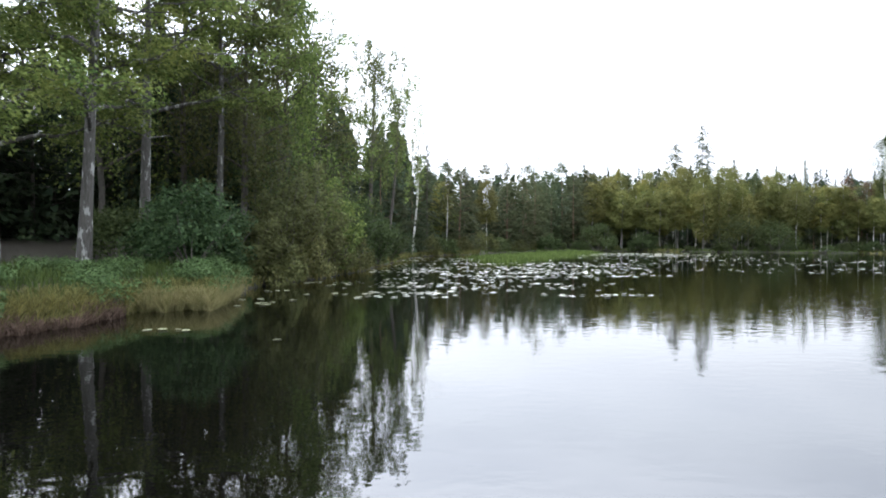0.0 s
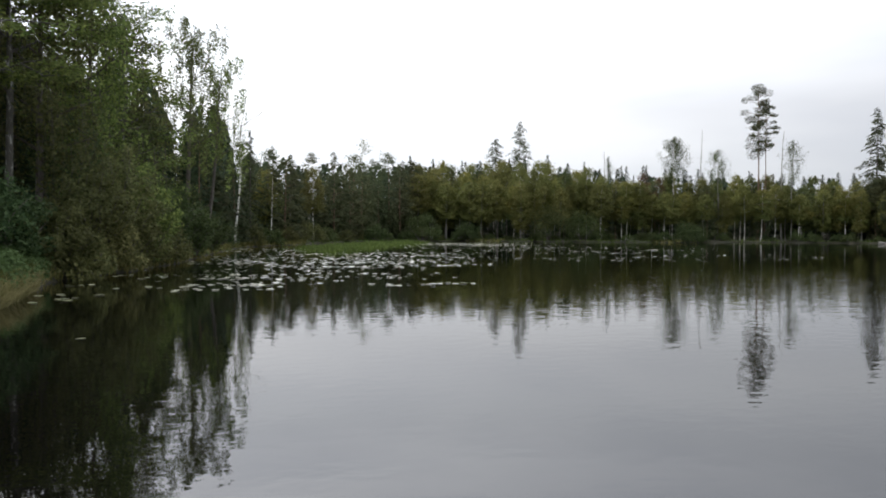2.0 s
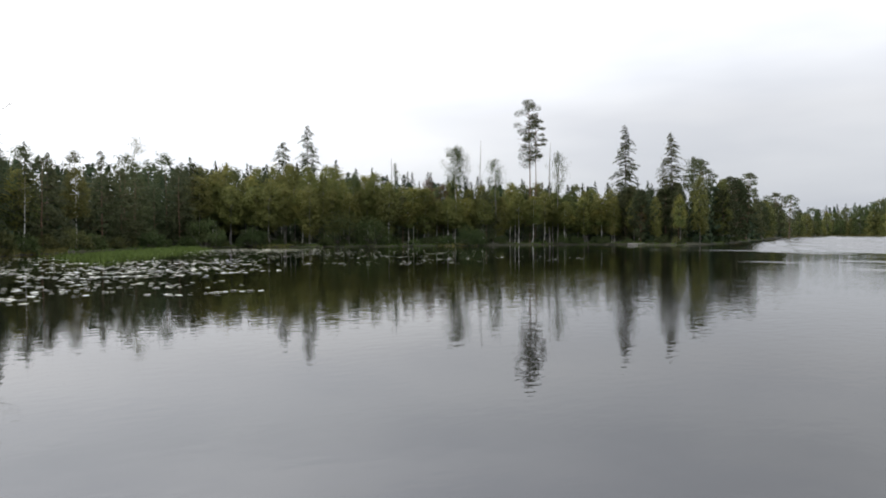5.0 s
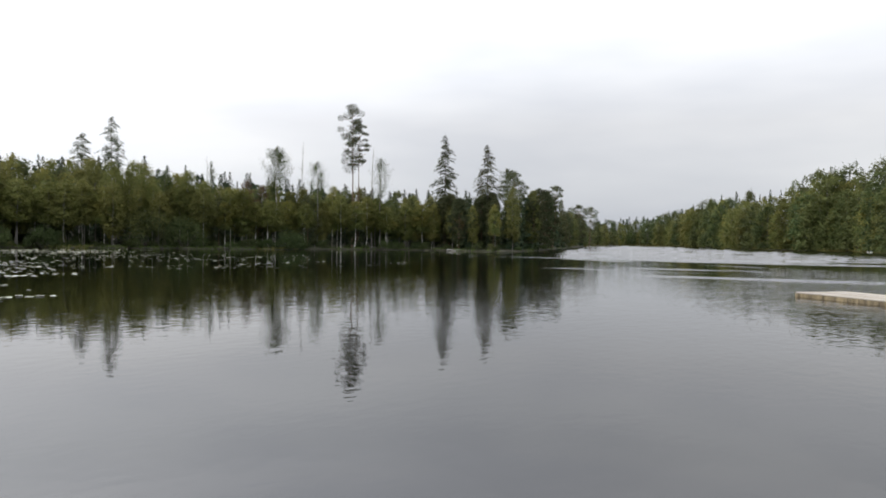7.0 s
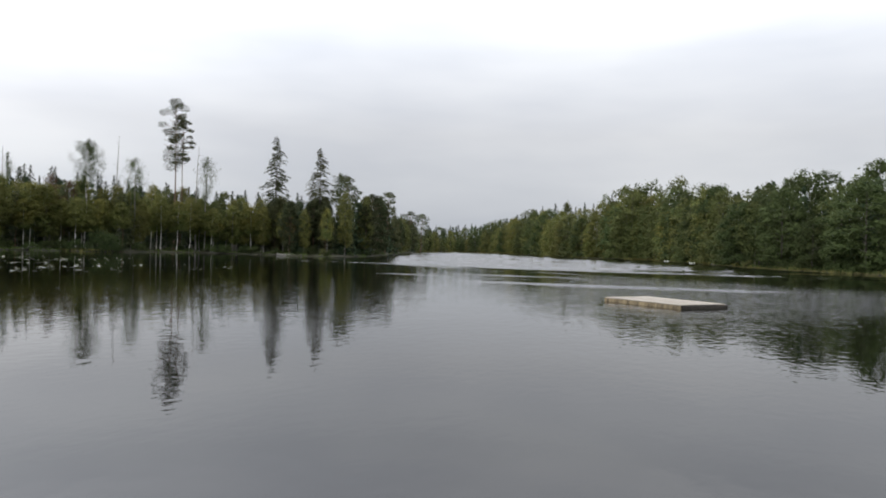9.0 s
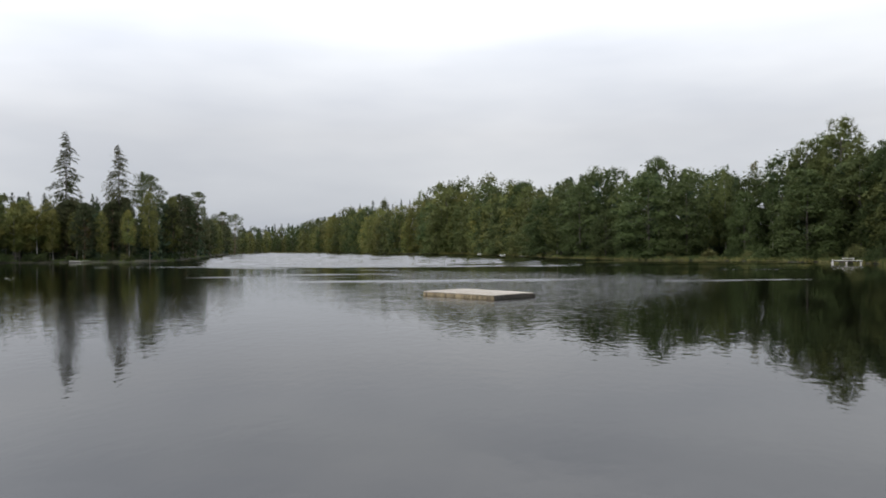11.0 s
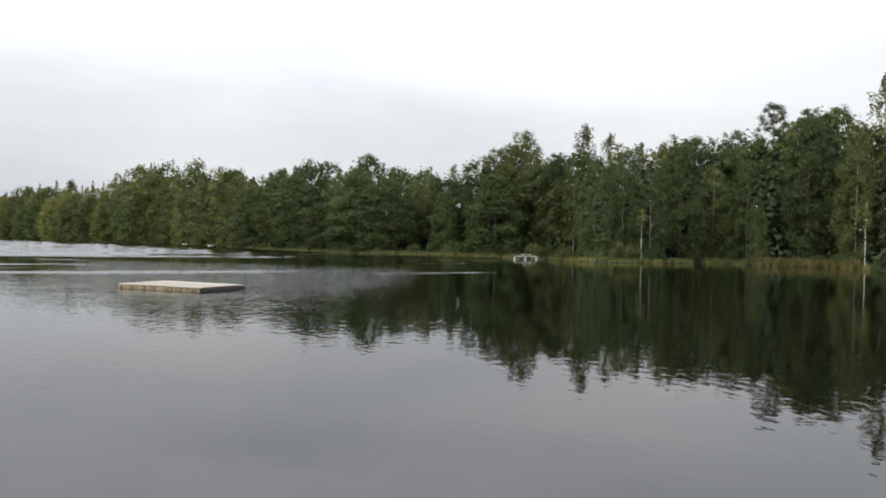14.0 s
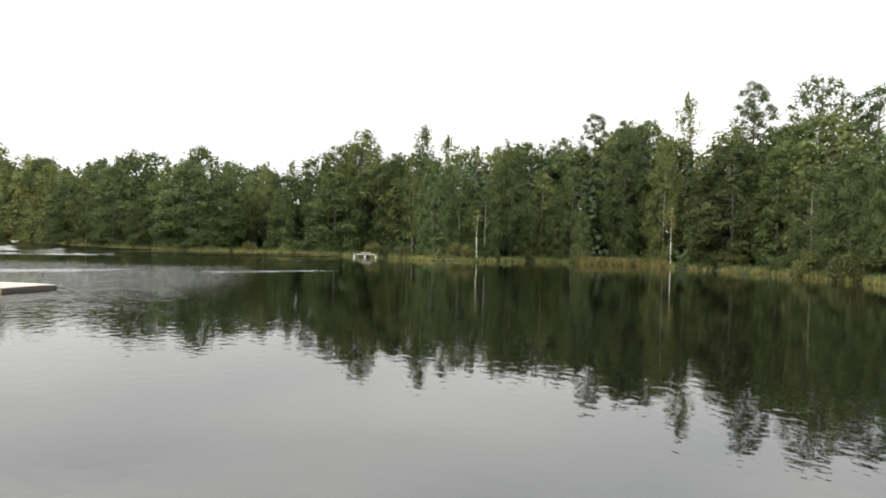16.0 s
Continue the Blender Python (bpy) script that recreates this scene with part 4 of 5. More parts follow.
crowned_spruce(201, 18.35, 160, 7.43, 6.4, "tall dark conifer on the wooded ridge")
crowned_spruce(202, 20.28, 160, 8.77, 6.2, "tall pointed conifer on the wooded ridge")
crowned_spruce(203, 45.83, 137, 8.58, 5.0, "tall ragged spruce above the headland trees")
crowned_spruce(204, 49.27, 137, 7.86, 5.2, "tall ragged spruce on the headland point")
single(pine(205, height_to(38.3, 134, 10.93), 3.7, 6200, 0.22, "tall_pine_tree", "tall lone pine with a bare stem and high crown", low=0.56, clumps=40, girth=0.006, clump=0.24, slim=0.45, flat=0.62, uneven=0.5), 38.3, 134)
single(pine(206, height_to(38.75, 135, 9.6), 2.6, 1300, 0.5, "tall_pine_tree", "slim pine beside the tall lone pine", low=0.66, clumps=24, girth=0.005, clump=0.28), 38.72, 135)
for k, (az, r, el, sp) in enumerate(((51.5, 148, 5.7, 3.2), (53.4, 165, 4.3, 2.8), (54.6, 185, 4.6, 3.0), (56.5, 262, 3.0, 3.6), (57.5, 292, 2.85, 4.0))):
    single(pine(210 + k, height_to(az, r, el), sp, 1800, 0.55, "headland_pine_tree", "broad dark pine leaning over the water", low=0.4, clumps=34, lean=0.05), az, r, tilt=(0, 3))
for k, (az, r, el, n, sp) in enumerate(((32.2, 127, 7.17, 1900, 3.0), (35.5, 128, 6.14, 800, 2.4), (40.5, 134, 6.6, 700, 2.6), (27.25, 126, 5.9, 260, 1.2), (50.9, 138, 5.9, 1100, 2.6), (24.0, 125, 5.0, 900, 2.0))):
    single(birch(220 + k, height_to(az, r, el), sp, int(n * 5.0), 0.14, "tall_birch_tree", "tall thin birch with sparse grey green crown", low=0.55, strands=64, m_leaf=M_ALDER, girth=0.0065, peak=1.2, m_bark=M_BARK_BIRCH if k == 0 else M_BARK_GREY), az, r)
for k, (az, r, el) in enumerate(((34.33, 132, 7.64), (39.9, 137, 7.3), (27.1, 127, 6.2))):
    single(snag(230 + k, height_to(az, r, el), "dead_tree", "dead bare tree trunk with broken twigs", reach=0.04), az, r)
single(birch(236, height_to(7.0, 124, 7.4), 2.0, 240, 0.24, "bent_birch_tree", "bent birch with a small thin crown above the pines", low=0.84, strands=44, m_leaf=M_WILLOW, girth=0.0055), 6.2, 124, tilt=(0, 11))

# the opposite bank: trees above the rest
for k, (az, r, el, sp, low, mat) in enumerate(((88.0, 150, 6.6, 4.6, 0.1, M_ALDER), (91.1, 148, 7.3, 4.2, 0.1, M_ALDER), (77.7, 250, 5.5, 6.0, 0.1, M_ASPEN), (84.3, 172, 5.7, 5.0, 0.1, M_ALDER),
                                          (103.9, 124, 9.3, 4.3, 0.36, M_ASPEN), (101.6, 126, 8.0, 3.6, 0.36, M_ASPEN), (122.4, 122, 11.0, 3.3, 0.45, M_ALDER), (124.8, 122, 10.5, 3.2, 0.45, M_ALDER),
                                          (126.8, 120, 10.4, 4.0, 0.4, M_ALDER), (117.0, 124, 8.8, 4.2, 0.35, M_ALDER), (106.4, 128, 7.6, 3.6, 0.35, M_ALDER), (119.6, 124, 9.0, 3.8, 0.35, M_ALDER))):
    h = height_to(az, r, el)
    single(lobed(240 + k, h, sp, 11000, 0.18, mat, M_BARK_DARK, "broadleaf_tree", "tall green broadleaf tree above the bank", low=low, lobes=56, lobe=0.3, belly=0.42), az, r)
for k, (az, r, el, n, sp) in enumerate(((108.8, 118, 9.8, 2600, 2.4), (129.5, 106, 12.3, 2400, 2.3), (110.8, 120, 9.2, 1800, 2.0), (98.3, 136, 6.6, 1000, 2.0), (113.0, 116, 8.4, 1500, 2.0), (128.5, 106, 9.0, 1100, 1.8), (115.4, 118, 8.9, 1300, 2.0))):
    single(birch(260 + k, height_to(az, r, el), sp, int(n * 1.4), 0.26, "tall_birch_tree", "tall birch with hanging twigs on the bank", low=0.42, strands=60, peak=1.4, m_leaf=M_WILLOW if k % 2 else M_ASPEN), az, r)
for k, (az, r, el, sp) in enumerate(((134.2, 104, 12.9, 3.6), (138.4, 102, 13.2, 5.6), (142.2, 98, 12.0, 4.5), (145.8, 94, 12.0, 5.0))):
    single(lobed(270 + k, height_to(az, r, el), sp, 14000, 0.19, M_DARK_OAK, M_BARK_DARK, "oak_tree", "large round-crowned oak behind the shore trees", low=0.35, lobes=70, lobe=0.29, belly=0.5, gaps=0.04, flat=0.8, limbs=1), az, r)

# ---- near bank: big trees, shrubs ----
for k, (az, r, h, sp, limbs, low, gi, tilt, gap) in enumerate((
        (-27.2, 28.0, 17, 5.4, 17, 0.30, 0.0142, (0, 3.6), 0.3), (-23.1, 34.0, 18, 5.4, 18, 0.34, 0.0145, (0, 1.0), 0.3),
        (-32.8, 31.0, 17, 6.0, 20, 0.22, 0.0150, (0, 0), 0.2), (-37.0, 26.0, 15, 5.0, 16, 0.25, 0.0150, (0, 0), 0.0),
        (-34.2, 42.0, 18, 5.5, 18, 0.3, 0.0130, (0, 0), 0.3), (-25.4, 46.0, 18, 5.0, 16, 0.4, 0.0120, (0, 0), 0.5))):
    single(oak(300 + k, h, sp, limbs, 7, 190, 0.13, M_OAK, "tall oak with yellow green leaves on the near bank", low=low, girth=gi, gap=gap), az, r, turn=40 * k, tilt=tilt)
for k, (az, r, h, sp, low) in enumerate(((-17.6, 37.0, 20, 4.2, 0.42), (-13.2, 45.0, 18.5, 4.0, 0.15), (-10.4, 47.5, 15.0, 3.6, 0.1))):
    single(oak(306 + k, h, sp, 20, 6, 130, 0.14, M_OAK, "tall dense oak with green leaves on the near bank", low=low, girth=0.0095, rise=0.6, gap=0.4), az, r, turn=70 * k)
for k, (az, r, h, sp, n, nl) in enumerate(((-16.0, 38.5, 20, 3.4, 13000, 26), (-12.8, 42, 18.5, 3.2, 12000, 26), (-20.5, 41, 20, 4.0, 9000, 22), (-26.0, 40, 19, 4.5, 7500, 18), (-10.2, 48, 15.5, 3.0, 9000, 24))):
    single(weeping(310 + k, h, sp, n, 0.19, "weeping_birch_tree", "large birch with long hanging grey green twigs", M_WILLOW if k % 2 == 0 else M_OAK, M_BARK_DARK, limbs=nl, low=0.22, drops=10), az, r)
single(weeping(315, height_to(-5.7, 56, 16.2), 3.9, 12500, 0.15, "open_birch_tree", "open-crowned birch with yellowing hanging leaves", M_ASPEN, M_BARK_DARK, limbs=15, low=0.46, drops=6, curtain=0.15, hang=1.1, girth=0.012), -6.1, 56, turn=35, tilt=(0, 2))
single(weeping(316, height_to(-3.4, 58, 13.4), 2.7, 5600, 0.15, "open_birch_tree", "small birch with yellowing hanging leaves", M_OAK, M_BARK_DARK, limbs=9, low=0.5, drops=6, curtain=0.15, hang=1.3, girth=0.01), -4.3, 58, tilt=(0, 5))
# a thin white birch, leafless above
def bare_birch(h):
    """A leaning white stem that forks near the top into thin leafless twigs."""
    rng = np.random.default_rng(317)
    t = np.linspace(0, 1, 12)[:, None]
    stem = np.concatenate([0.1 * np.sin(t * 4.0) - 0.05 * np.sin(t * 9.0), 0.1 * np.sin(t * 5.0), t * h * 0.74], 1)
    wood = [tube(stem, np.linspace(0.125, 0.05, 12), 9)]
    for way, length in ((np.array([0.12, 0.0, 1.0]), 0.27), (np.array([0.75, 0.1, 0.65]), 0.16), (np.array([-0.5, 0.2, 0.85]), 0.13)):
        arm = stem[-1] + way * (np.linspace(0, 1, 7)[:, None] * h * length) + rng.normal(0, 0.07, (7, 3)) * np.linspace(0, 1, 7)[:, None]
        wood.append(tube(arm, np.linspace(0.04, 0.01, 7), 6))
        for k in range(12):
            base = on_path(arm, np.array([rng.uniform(0.1, 0.99)]))[0]
            turn = rng.uniform(0, 6.28)
            p = limb(rng, base, np.array([math.cos(turn), 0.6 * math.sin(turn), 0.0]), rng.uniform(0.5, 1.5), droop=0.2, lift=0.9)
            wood.append(tube(p, np.linspace(0.013, 0.005, len(p)), 3))
    for k in range(14):
        base = on_path(stem, np.array([rng.uniform(0.45, 0.98)]))[0]
        turn = rng.uniform(0, 6.28)
        p = limb(rng, base, np.array([math.cos(turn), 0.6 * math.sin(turn), 0.0]), rng.uniform(0.4, 1.3), droop=0.3, lift=0.8)
        wood.append(tube(p, np.linspace(0.016, 0.005, len(p)), 3))
    return tree_thing("bare_birch_tree", "leaning slim white birch with bare upper twigs", "tree", wood, None, M_BARK_BIRCH, None, "white birch stem with black marks")


single(bare_birch(height_to(-1.8, 74.6, 11.0)), -2.5, 74.6, tilt=(0, 3.6))
single(birch(318, 8.0, 0.9, 20, 0.25, "slim_birch_tree", "slim pale birch before the dark pines", low=0.55, strands=30, girth=0.008), 0.3, 86)
for k, (az, r, el) in enumerate(((-3.3, 84, 8.6), (-1.3, 88, 7.8), (0.4, 92, 6.7), (-9.5, 62, 9.5), (-12.5, 60, 10), (-5.5, 70, 9.0))):
    single(spruce(320 + k, height_to(az, r, el), 2.6, 3000, 0.4, "shore_spruce_tree", "dark dense spruce behind the near bank", low=0.04, m_leaf=M_PINE), az, r)
for k, (az, r, h) in enumerate(((-31, 46, 19), (-25.5, 48, 19), (-22, 50, 18), (-19, 47, 17), (-16, 52, 19), (-13.6, 54, 17), (-11.4, 56, 15))):
    single(spruce(330 + k, h * 0.84, 3.4, 3600, 0.34, "forest_spruce_tree", "dark spruce in the shade of the near wood", low=0.02), az, r)
for k, (az, r, h, sp, mat, lab) in enumerate((
        (-19.8, 27.5, 3.4, 1.9, M_HAZEL, "blue green leafy hazel bush on the bank"), (-21.6, 29.5, 2.6, 1.7, M_HAZEL, "blue green leafy hazel bush on the bank"),
        (-17.4, 29.5, 2.5, 1.5, M_HAZEL, "blue green leafy hazel bush on the bank"),
        (-14.9, 30.6, 3.0, 2.0, M_WILLOW, "olive brown willow bush over the water"), (-12.8, 33.8, 5.2, 2.4, M_WILLOW, "tall olive brown willow over the water"),
        (-10.8, 36.6, 6.2, 2.6, M_WILLOW, "tall olive brown willow over the water"), (-8.9, 39.2, 5.0, 2.4, M_OAK, "green willow bush beside the water"),
        (-7.3, 44.0, 5.0, 2.6, M_ALDER, "dark green alder bush beside the water"), (-5.8, 49.5, 4.4, 2.6, M_ALDER, "dark green alder bush beside the water"),
        (-9.8, 45.0, 8.6, 2.8, M_ALDER, "dark green bushy alder behind the willows"), (-13.8, 39.5, 7.0, 2.6, M_HAZEL, "dark green bushy alder behind the willows"),
        (-4.6, 58.0, 3.6, 2.4, M_ALDER, "dark green alder bush beside the water"), (-3.6, 72.0, 3.2, 2.0, M_HAZEL, "low green bush at the inlet"),
        (-13.9, 31.0, 1.9, 1.5, M_WILLOW, "low olive willow hanging to the water"), (-11.8, 34.0, 2.2, 1.7, M_WILLOW, "low olive willow hanging to the water"),
        (-9.9, 36.8, 2.3, 1.8, M_WILLOW, "low olive willow hanging to the water"), (-8.1, 40.6, 2.3, 1.9, M_WILLOW, "low olive willow hanging to the water"),
        (-24.8, 33.0, 2.4, 1.8, M_ALDER, "low shaded bush under the oaks"))):
    if h > 2.7 and mat != M_HAZEL:
        single(thicket(350 + k, h, sp * 0.8, 30, 230, 0.16, mat, "bank_shrub", lab), az, r)
    else:
        single(shrub(350 + k, h, sp, 3600, 0.16, mat, "bank_shrub", lab, clumps=44), az, r)
# white stems at the opposite waterline
for k, (az, s, h) in enumerate(((128.5, 1.6, 7.5), (113.2, 2.6, 7.0))):
    single(birch(380 + k, h, 0.9, 160, 0.26, "slim_birch_tree", "slim white birch stem before the dark alders", low=0.62, strands=24, girth=0.0075), az, float(shore(az)) + s)
# rounded willows on the far shore
for k, (az, r, h, sp) in enumerate(((22.9, 118.5, 5.9, 4.8), (25.4, 119.0, 5.0, 3.8), (12.4, 116, 5.0, 3.4), (33.5, 121, 3.2, 3.0), (16.0, 118, 3.0, 2.6))):
    single(shrub(370 + k, h, sp, 5200, 0.2, M_ALDER, "round_willow_shrub", "large rounded dark willow on the far shore", clumps=46), az, r)
single(lobed(390, height_to(30.0, 125, 4.7), 1.9, 2600, 0.17, M_RUSSET, M_BARK_GREY, "rowan_tree", "small russet rowan among the birches", low=0.3, lobes=26, lobe=0.42), 30.0, 125)
single(lobed(391, height_to(31.3, 127, 4.2), 1.6, 2200, 0.17, M_RUSSET, M_BARK_GREY, "rowan_tree", "small russet rowan among the birches", low=0.3, lobes=26, lobe=0.42), 31.2, 127)

for kind in (BIRCHES, FAR_BIRCHES, ALDERS, SOFT_PINES, YOUNG_PINES, ASPENS, SPRUCES, DARK_SPRUCES, PINES, WILLOWS, HAZES, OLIVES, FAR_TREES):
    kind.plant()


# ---- deep woods behind the shore trees: too many to count ----
def deep_woods():
    rng = np.random.default_rng(77)
    vs, fs, o = [], [], 0
    for az0, az1, s0, s1, n, size, top in ((-6, 12, 16, 60, 80, 0.95, 0.82), (8, 50, 22, 90, 150, 1.0, 0.88), (46, 57, 7, 50, 70, 0.8, 0.75), (56, 86, 30, 120, 90, 1.4, 0.88), (82, 150, 11, 45, 250, 0.95, 0.8), (-42, -2, 20, 55, 230, 0.5, 0.7)):
        for _ in range(n):
            az = rng.uniform(az0, az1)
            r = float(shore(az)) + rng.uniform(s0, s1)
            if az < -3 and r < 42:
                continue
            h = min(20.0, canopy(az, r) * top) if az > -3 else rng.uniform(10, 15)
            if h < 5:
                continue
            base = np.array(at(az, r, ground_at(az, r)))
            h *= rng.uniform(0.75, 1.03)
            m = 150 if az > -3 else 480
            t = rng.uniform(0.0, 1.0, m) ** 1.2
            a = rng.uniform(0, 6.28, m)
            w = (0.22 * h) * (1 - t) ** 0.8 * rng.uniform(0.5, 1.05, m) + 0.1
            p = base + np.stack([np.cos(a) * w, np.sin(a) * w, t * h], 1)
            d = np.stack([np.cos(a), np.sin(a), 0 * a + 0.7], 1) + rng.normal(0, 0.3, (m, 3))
            v, f = leaves(rng, p, d, size, 0.6)
            vs.append(v), fs.append(f + o)
            o += len(v)
    ob = new("deep_woods", mesh_of("deep_woods", np.concatenate(vs), np.concatenate(fs), M_SPRUCE))
    tagged(ob, "dark mass of conifers deep in the forest", "forest", kind="stuff")


deep_woods()


# ---- grasses and herbs along the water ----
def blades(rng, base, height, width, bend):
    """One bent blade a point: three-cornered tips on a short quad."""
    k = len(base)
    a = rng.uniform(0, 6.28, k)
    side = np.stack([np.cos(a), np.sin(a), 0 * a], 1) * (width * rng.uniform(0.6, 1.3, k))[:, None]
    b = rng.uniform(0, 6.28, k)
    over = np.stack([np.cos(b), np.sin(b), 0 * b], 1) * (bend * height * rng.uniform(0.1, 1.0, k))[:, None]
    up = np.array([0, 0, 1.0]) * (height * rng.uniform(0.6, 1.25, k))[:, None]
    v = np.stack([base - side, base + side, base + side * 0.8 + up * 0.6 + over * 0.35, base - side * 0.8 + up * 0.6 + over * 0.35, base + up + over], 1).reshape(-1, 3)
    i = np.arange(k) * 5
    f = np.concatenate([np.stack([i, i + 1, i + 2, i + 3], 1)])
    g = np.stack([i + 3, i + 2, i + 4], 1)
    return v, f.tolist() + g.tolist()


def shore_points(rng, n, az0, az1, s0, s1):
    """Random places in a band along the waterline, in even shares of its length."""
    grid = np.linspace(az0, az1, 400)
    w = np.cumsum(shore(grid))
    az = np.interp(rng.uniform(w[0], w[-1], n), w, grid)
    s = rng.uniform(s0, s1, n)
    r = shore(az) + s
    z = np.where(s > 0, rise(az, np.maximum(s, 0)), -0.05)
    a = np.radians(az)
    return np.stack([r * np.sin(a), r * np.cos(a), z], 1)


def grass(name, seed, n, az0, az1, s0, s1, height, width, bend, mat, label, keep=None):
    rng = np.random.default_rng(seed)
    p = shore_points(rng, n, az0, az1, s0, s1)
    if keep:
        f = np.array([noise.noise(Vector((x * keep, y * keep, seed))) for x, y, _ in p])
        p = p[f > -0.1]
    v, f = blades(rng, p, height, width, bend)
    tagged(new(name, mesh_of(name, v, f, mat)), label, "grass", kind="stuff")


grass("hanging_straw", 14, 4600, -23.5, -16.2, -0.35, 0.5, 0.46, 0.012, 1.4, M_STRAW, "pale straw grass hanging over the bank into the water")
grass("bank_grass", 1, 12000, -40, -16.4, -0.15, 2.0, 0.32, 0.014, 0.9, M_GRASS, "yellowed grass hanging over the near bank")
grass("inlet_bank_plants", 11, 7000, -16, 3, -0.1, 3.0, 0.4, 0.02, 0.6, M_GRASS, "green and brown plants on the inlet bank")
grass("bank_turf", 2, 9000, -40, -8, 1.2, 9.0, 0.4, 0.014, 0.6, M_SEDGE, "green grass on the near bank", keep=0.4)
grass("rusty_bank_plants", 3, 5000, -42, -24.5, -0.5, 0.5, 0.3, 0.016, 1.3, M_RUST, "reddish brown withered plants at the water", keep=0.5)
grass("headland_grass", 4, 2200, 16, 34, -0.3, 2.0, 0.3, 0.04, 0.5, M_GRASS, "dull yellow grass on the far shore", keep=0.08)
grass("headland_sedge", 5, 4500, -4, 56, -0.2, 3.0, 0.3, 0.04, 0.5, M_SEDGE, "green sedge on the far shore", keep=0.08)
grass("opposite_bank_reeds", 6, 12000, 82, 147, -0.4, 1.6, 0.5, 0.03, 0.45, M_GRASS, "yellow brown reeds along the opposite bank", keep=0.35)
grass("opposite_bank_sedge", 7, 9000, 82, 147, 0.0, 3.0, 0.6, 0.04, 0.5, M_HERB, "green sedge along the opposite bank")
grass("far_bank_reeds", 8, 5000, 57, 83, -0.6, 2.0, 0.8, 0.08, 0.35, M_GRASS, "pale reeds along the far bank", keep=0.05)


grass("landing_straw", 15, 3000, 104.6, 111.5, 0.2, 4.5, 0.3, 0.03, 0.7, M_STRAW, "pale trodden straw grass beside the small jetty")
grass("golden_tussocks", 16, 4200, 121.2, 128.2, -0.3, 2.2, 0.85, 0.035, 0.8, M_GRASS, "golden green autumn tussocks on the opposite bank")
grass("straw_edge", 17, 5000, 82, 104, -0.5, 0.6, 0.35, 0.03, 0.8, M_STRAW, "thin straw edge along the opposite waterline", keep=0.2)
grass("golden_bank_ferns", 18, 1300, -33, -22.5, 0.2, 1.0, 0.36, 0.02, 1.2, M_FERN, "golden withered ferns on the near bank", keep=0.6)


def herbs():
    """Leafy low plants in patches on the near bank."""
    rng = np.random.default_rng(9)
    p = shore_points(rng, 560, -40, -15.5, 0.5, 7.0)
    vs, fs, o = [], [], 0
    for c in p:
        if noise.noise(Vector((c[0] * 0.35, c[1] * 0.35, 4.0))) < -0.12:
            continue
        r = rng.uniform(0.18, 0.4)
        q, d = blob(rng, c + np.array([0, 0, r * 0.7]), r, 0.9, 130)
        v, f = leaves(rng, q, d * 0.4 + np.array([0, 0, 0.8]) + rng.normal(0, 0.4, d.shape), 0.085, 0.7, far=True)
        vs.append(v), fs.append(f + o)
        o += len(v)
    tagged(new("bank_herbs", mesh_of("bank_herbs", np.concatenate(vs), np.concatenate(fs), M_HERB)), "leafy green nettles and herbs on the near bank", "herbs", kind="stuff")


herbs()


def sedge_bed():
    """A narrow bright green bed standing in the shallow water."""
    rng = np.random.default_rng(10)
    n = 9000
    t = rng.uniform(0, 1, n)
    w = rng.normal(0, 1, n)
    az = 3.6 + 8.2 * t + w * 0.75 * (1.2 - 0.5 * t)
    r = 64 + 42 * t ** 1.1 + rng.normal(0, 2.0, n) + w * -3.0
    a = np.radians(az)
    p = np.stack([r * np.sin(a), r * np.cos(a), np.full(n, -0.05)], 1)
    v, f = blades(rng, p, 0.42, 0.03, 0.5)
    tagged(new("sedge_bed", mesh_of("sedge_bed", v, f, M_SEDGE)), "bright green sedge bed in shallow water", "sedge", kind="stuff")


sedge_bed()


# ---- water lilies ----
def pad_shape(rng, sides=10):
    """A notched round leaf with a slightly raised, wavy rim."""
    t = np.linspace(0.16, 2 * np.pi - 0.16, sides)
    r = 1 + rng.normal(0, 0.04, sides)
    rim = np.stack([r * np.cos(t), 0.9 * r * np.sin(t), rng.uniform(0.0, 0.018, sides)], 1)
    mid = rim * np.array([0.6, 0.6, 0.0]) + np.array([0, 0, 0.01])
    v = np.concatenate([[[0.0, 0, 0.0]], mid, rim])
    f = [(0, 1 + i, 2 + i) for i in range(sides - 1)]
    f += [(1 + i, 1 + sides + i, 2 + sides + i, 2 + i) for i in range(sides - 1)]
    return v, f


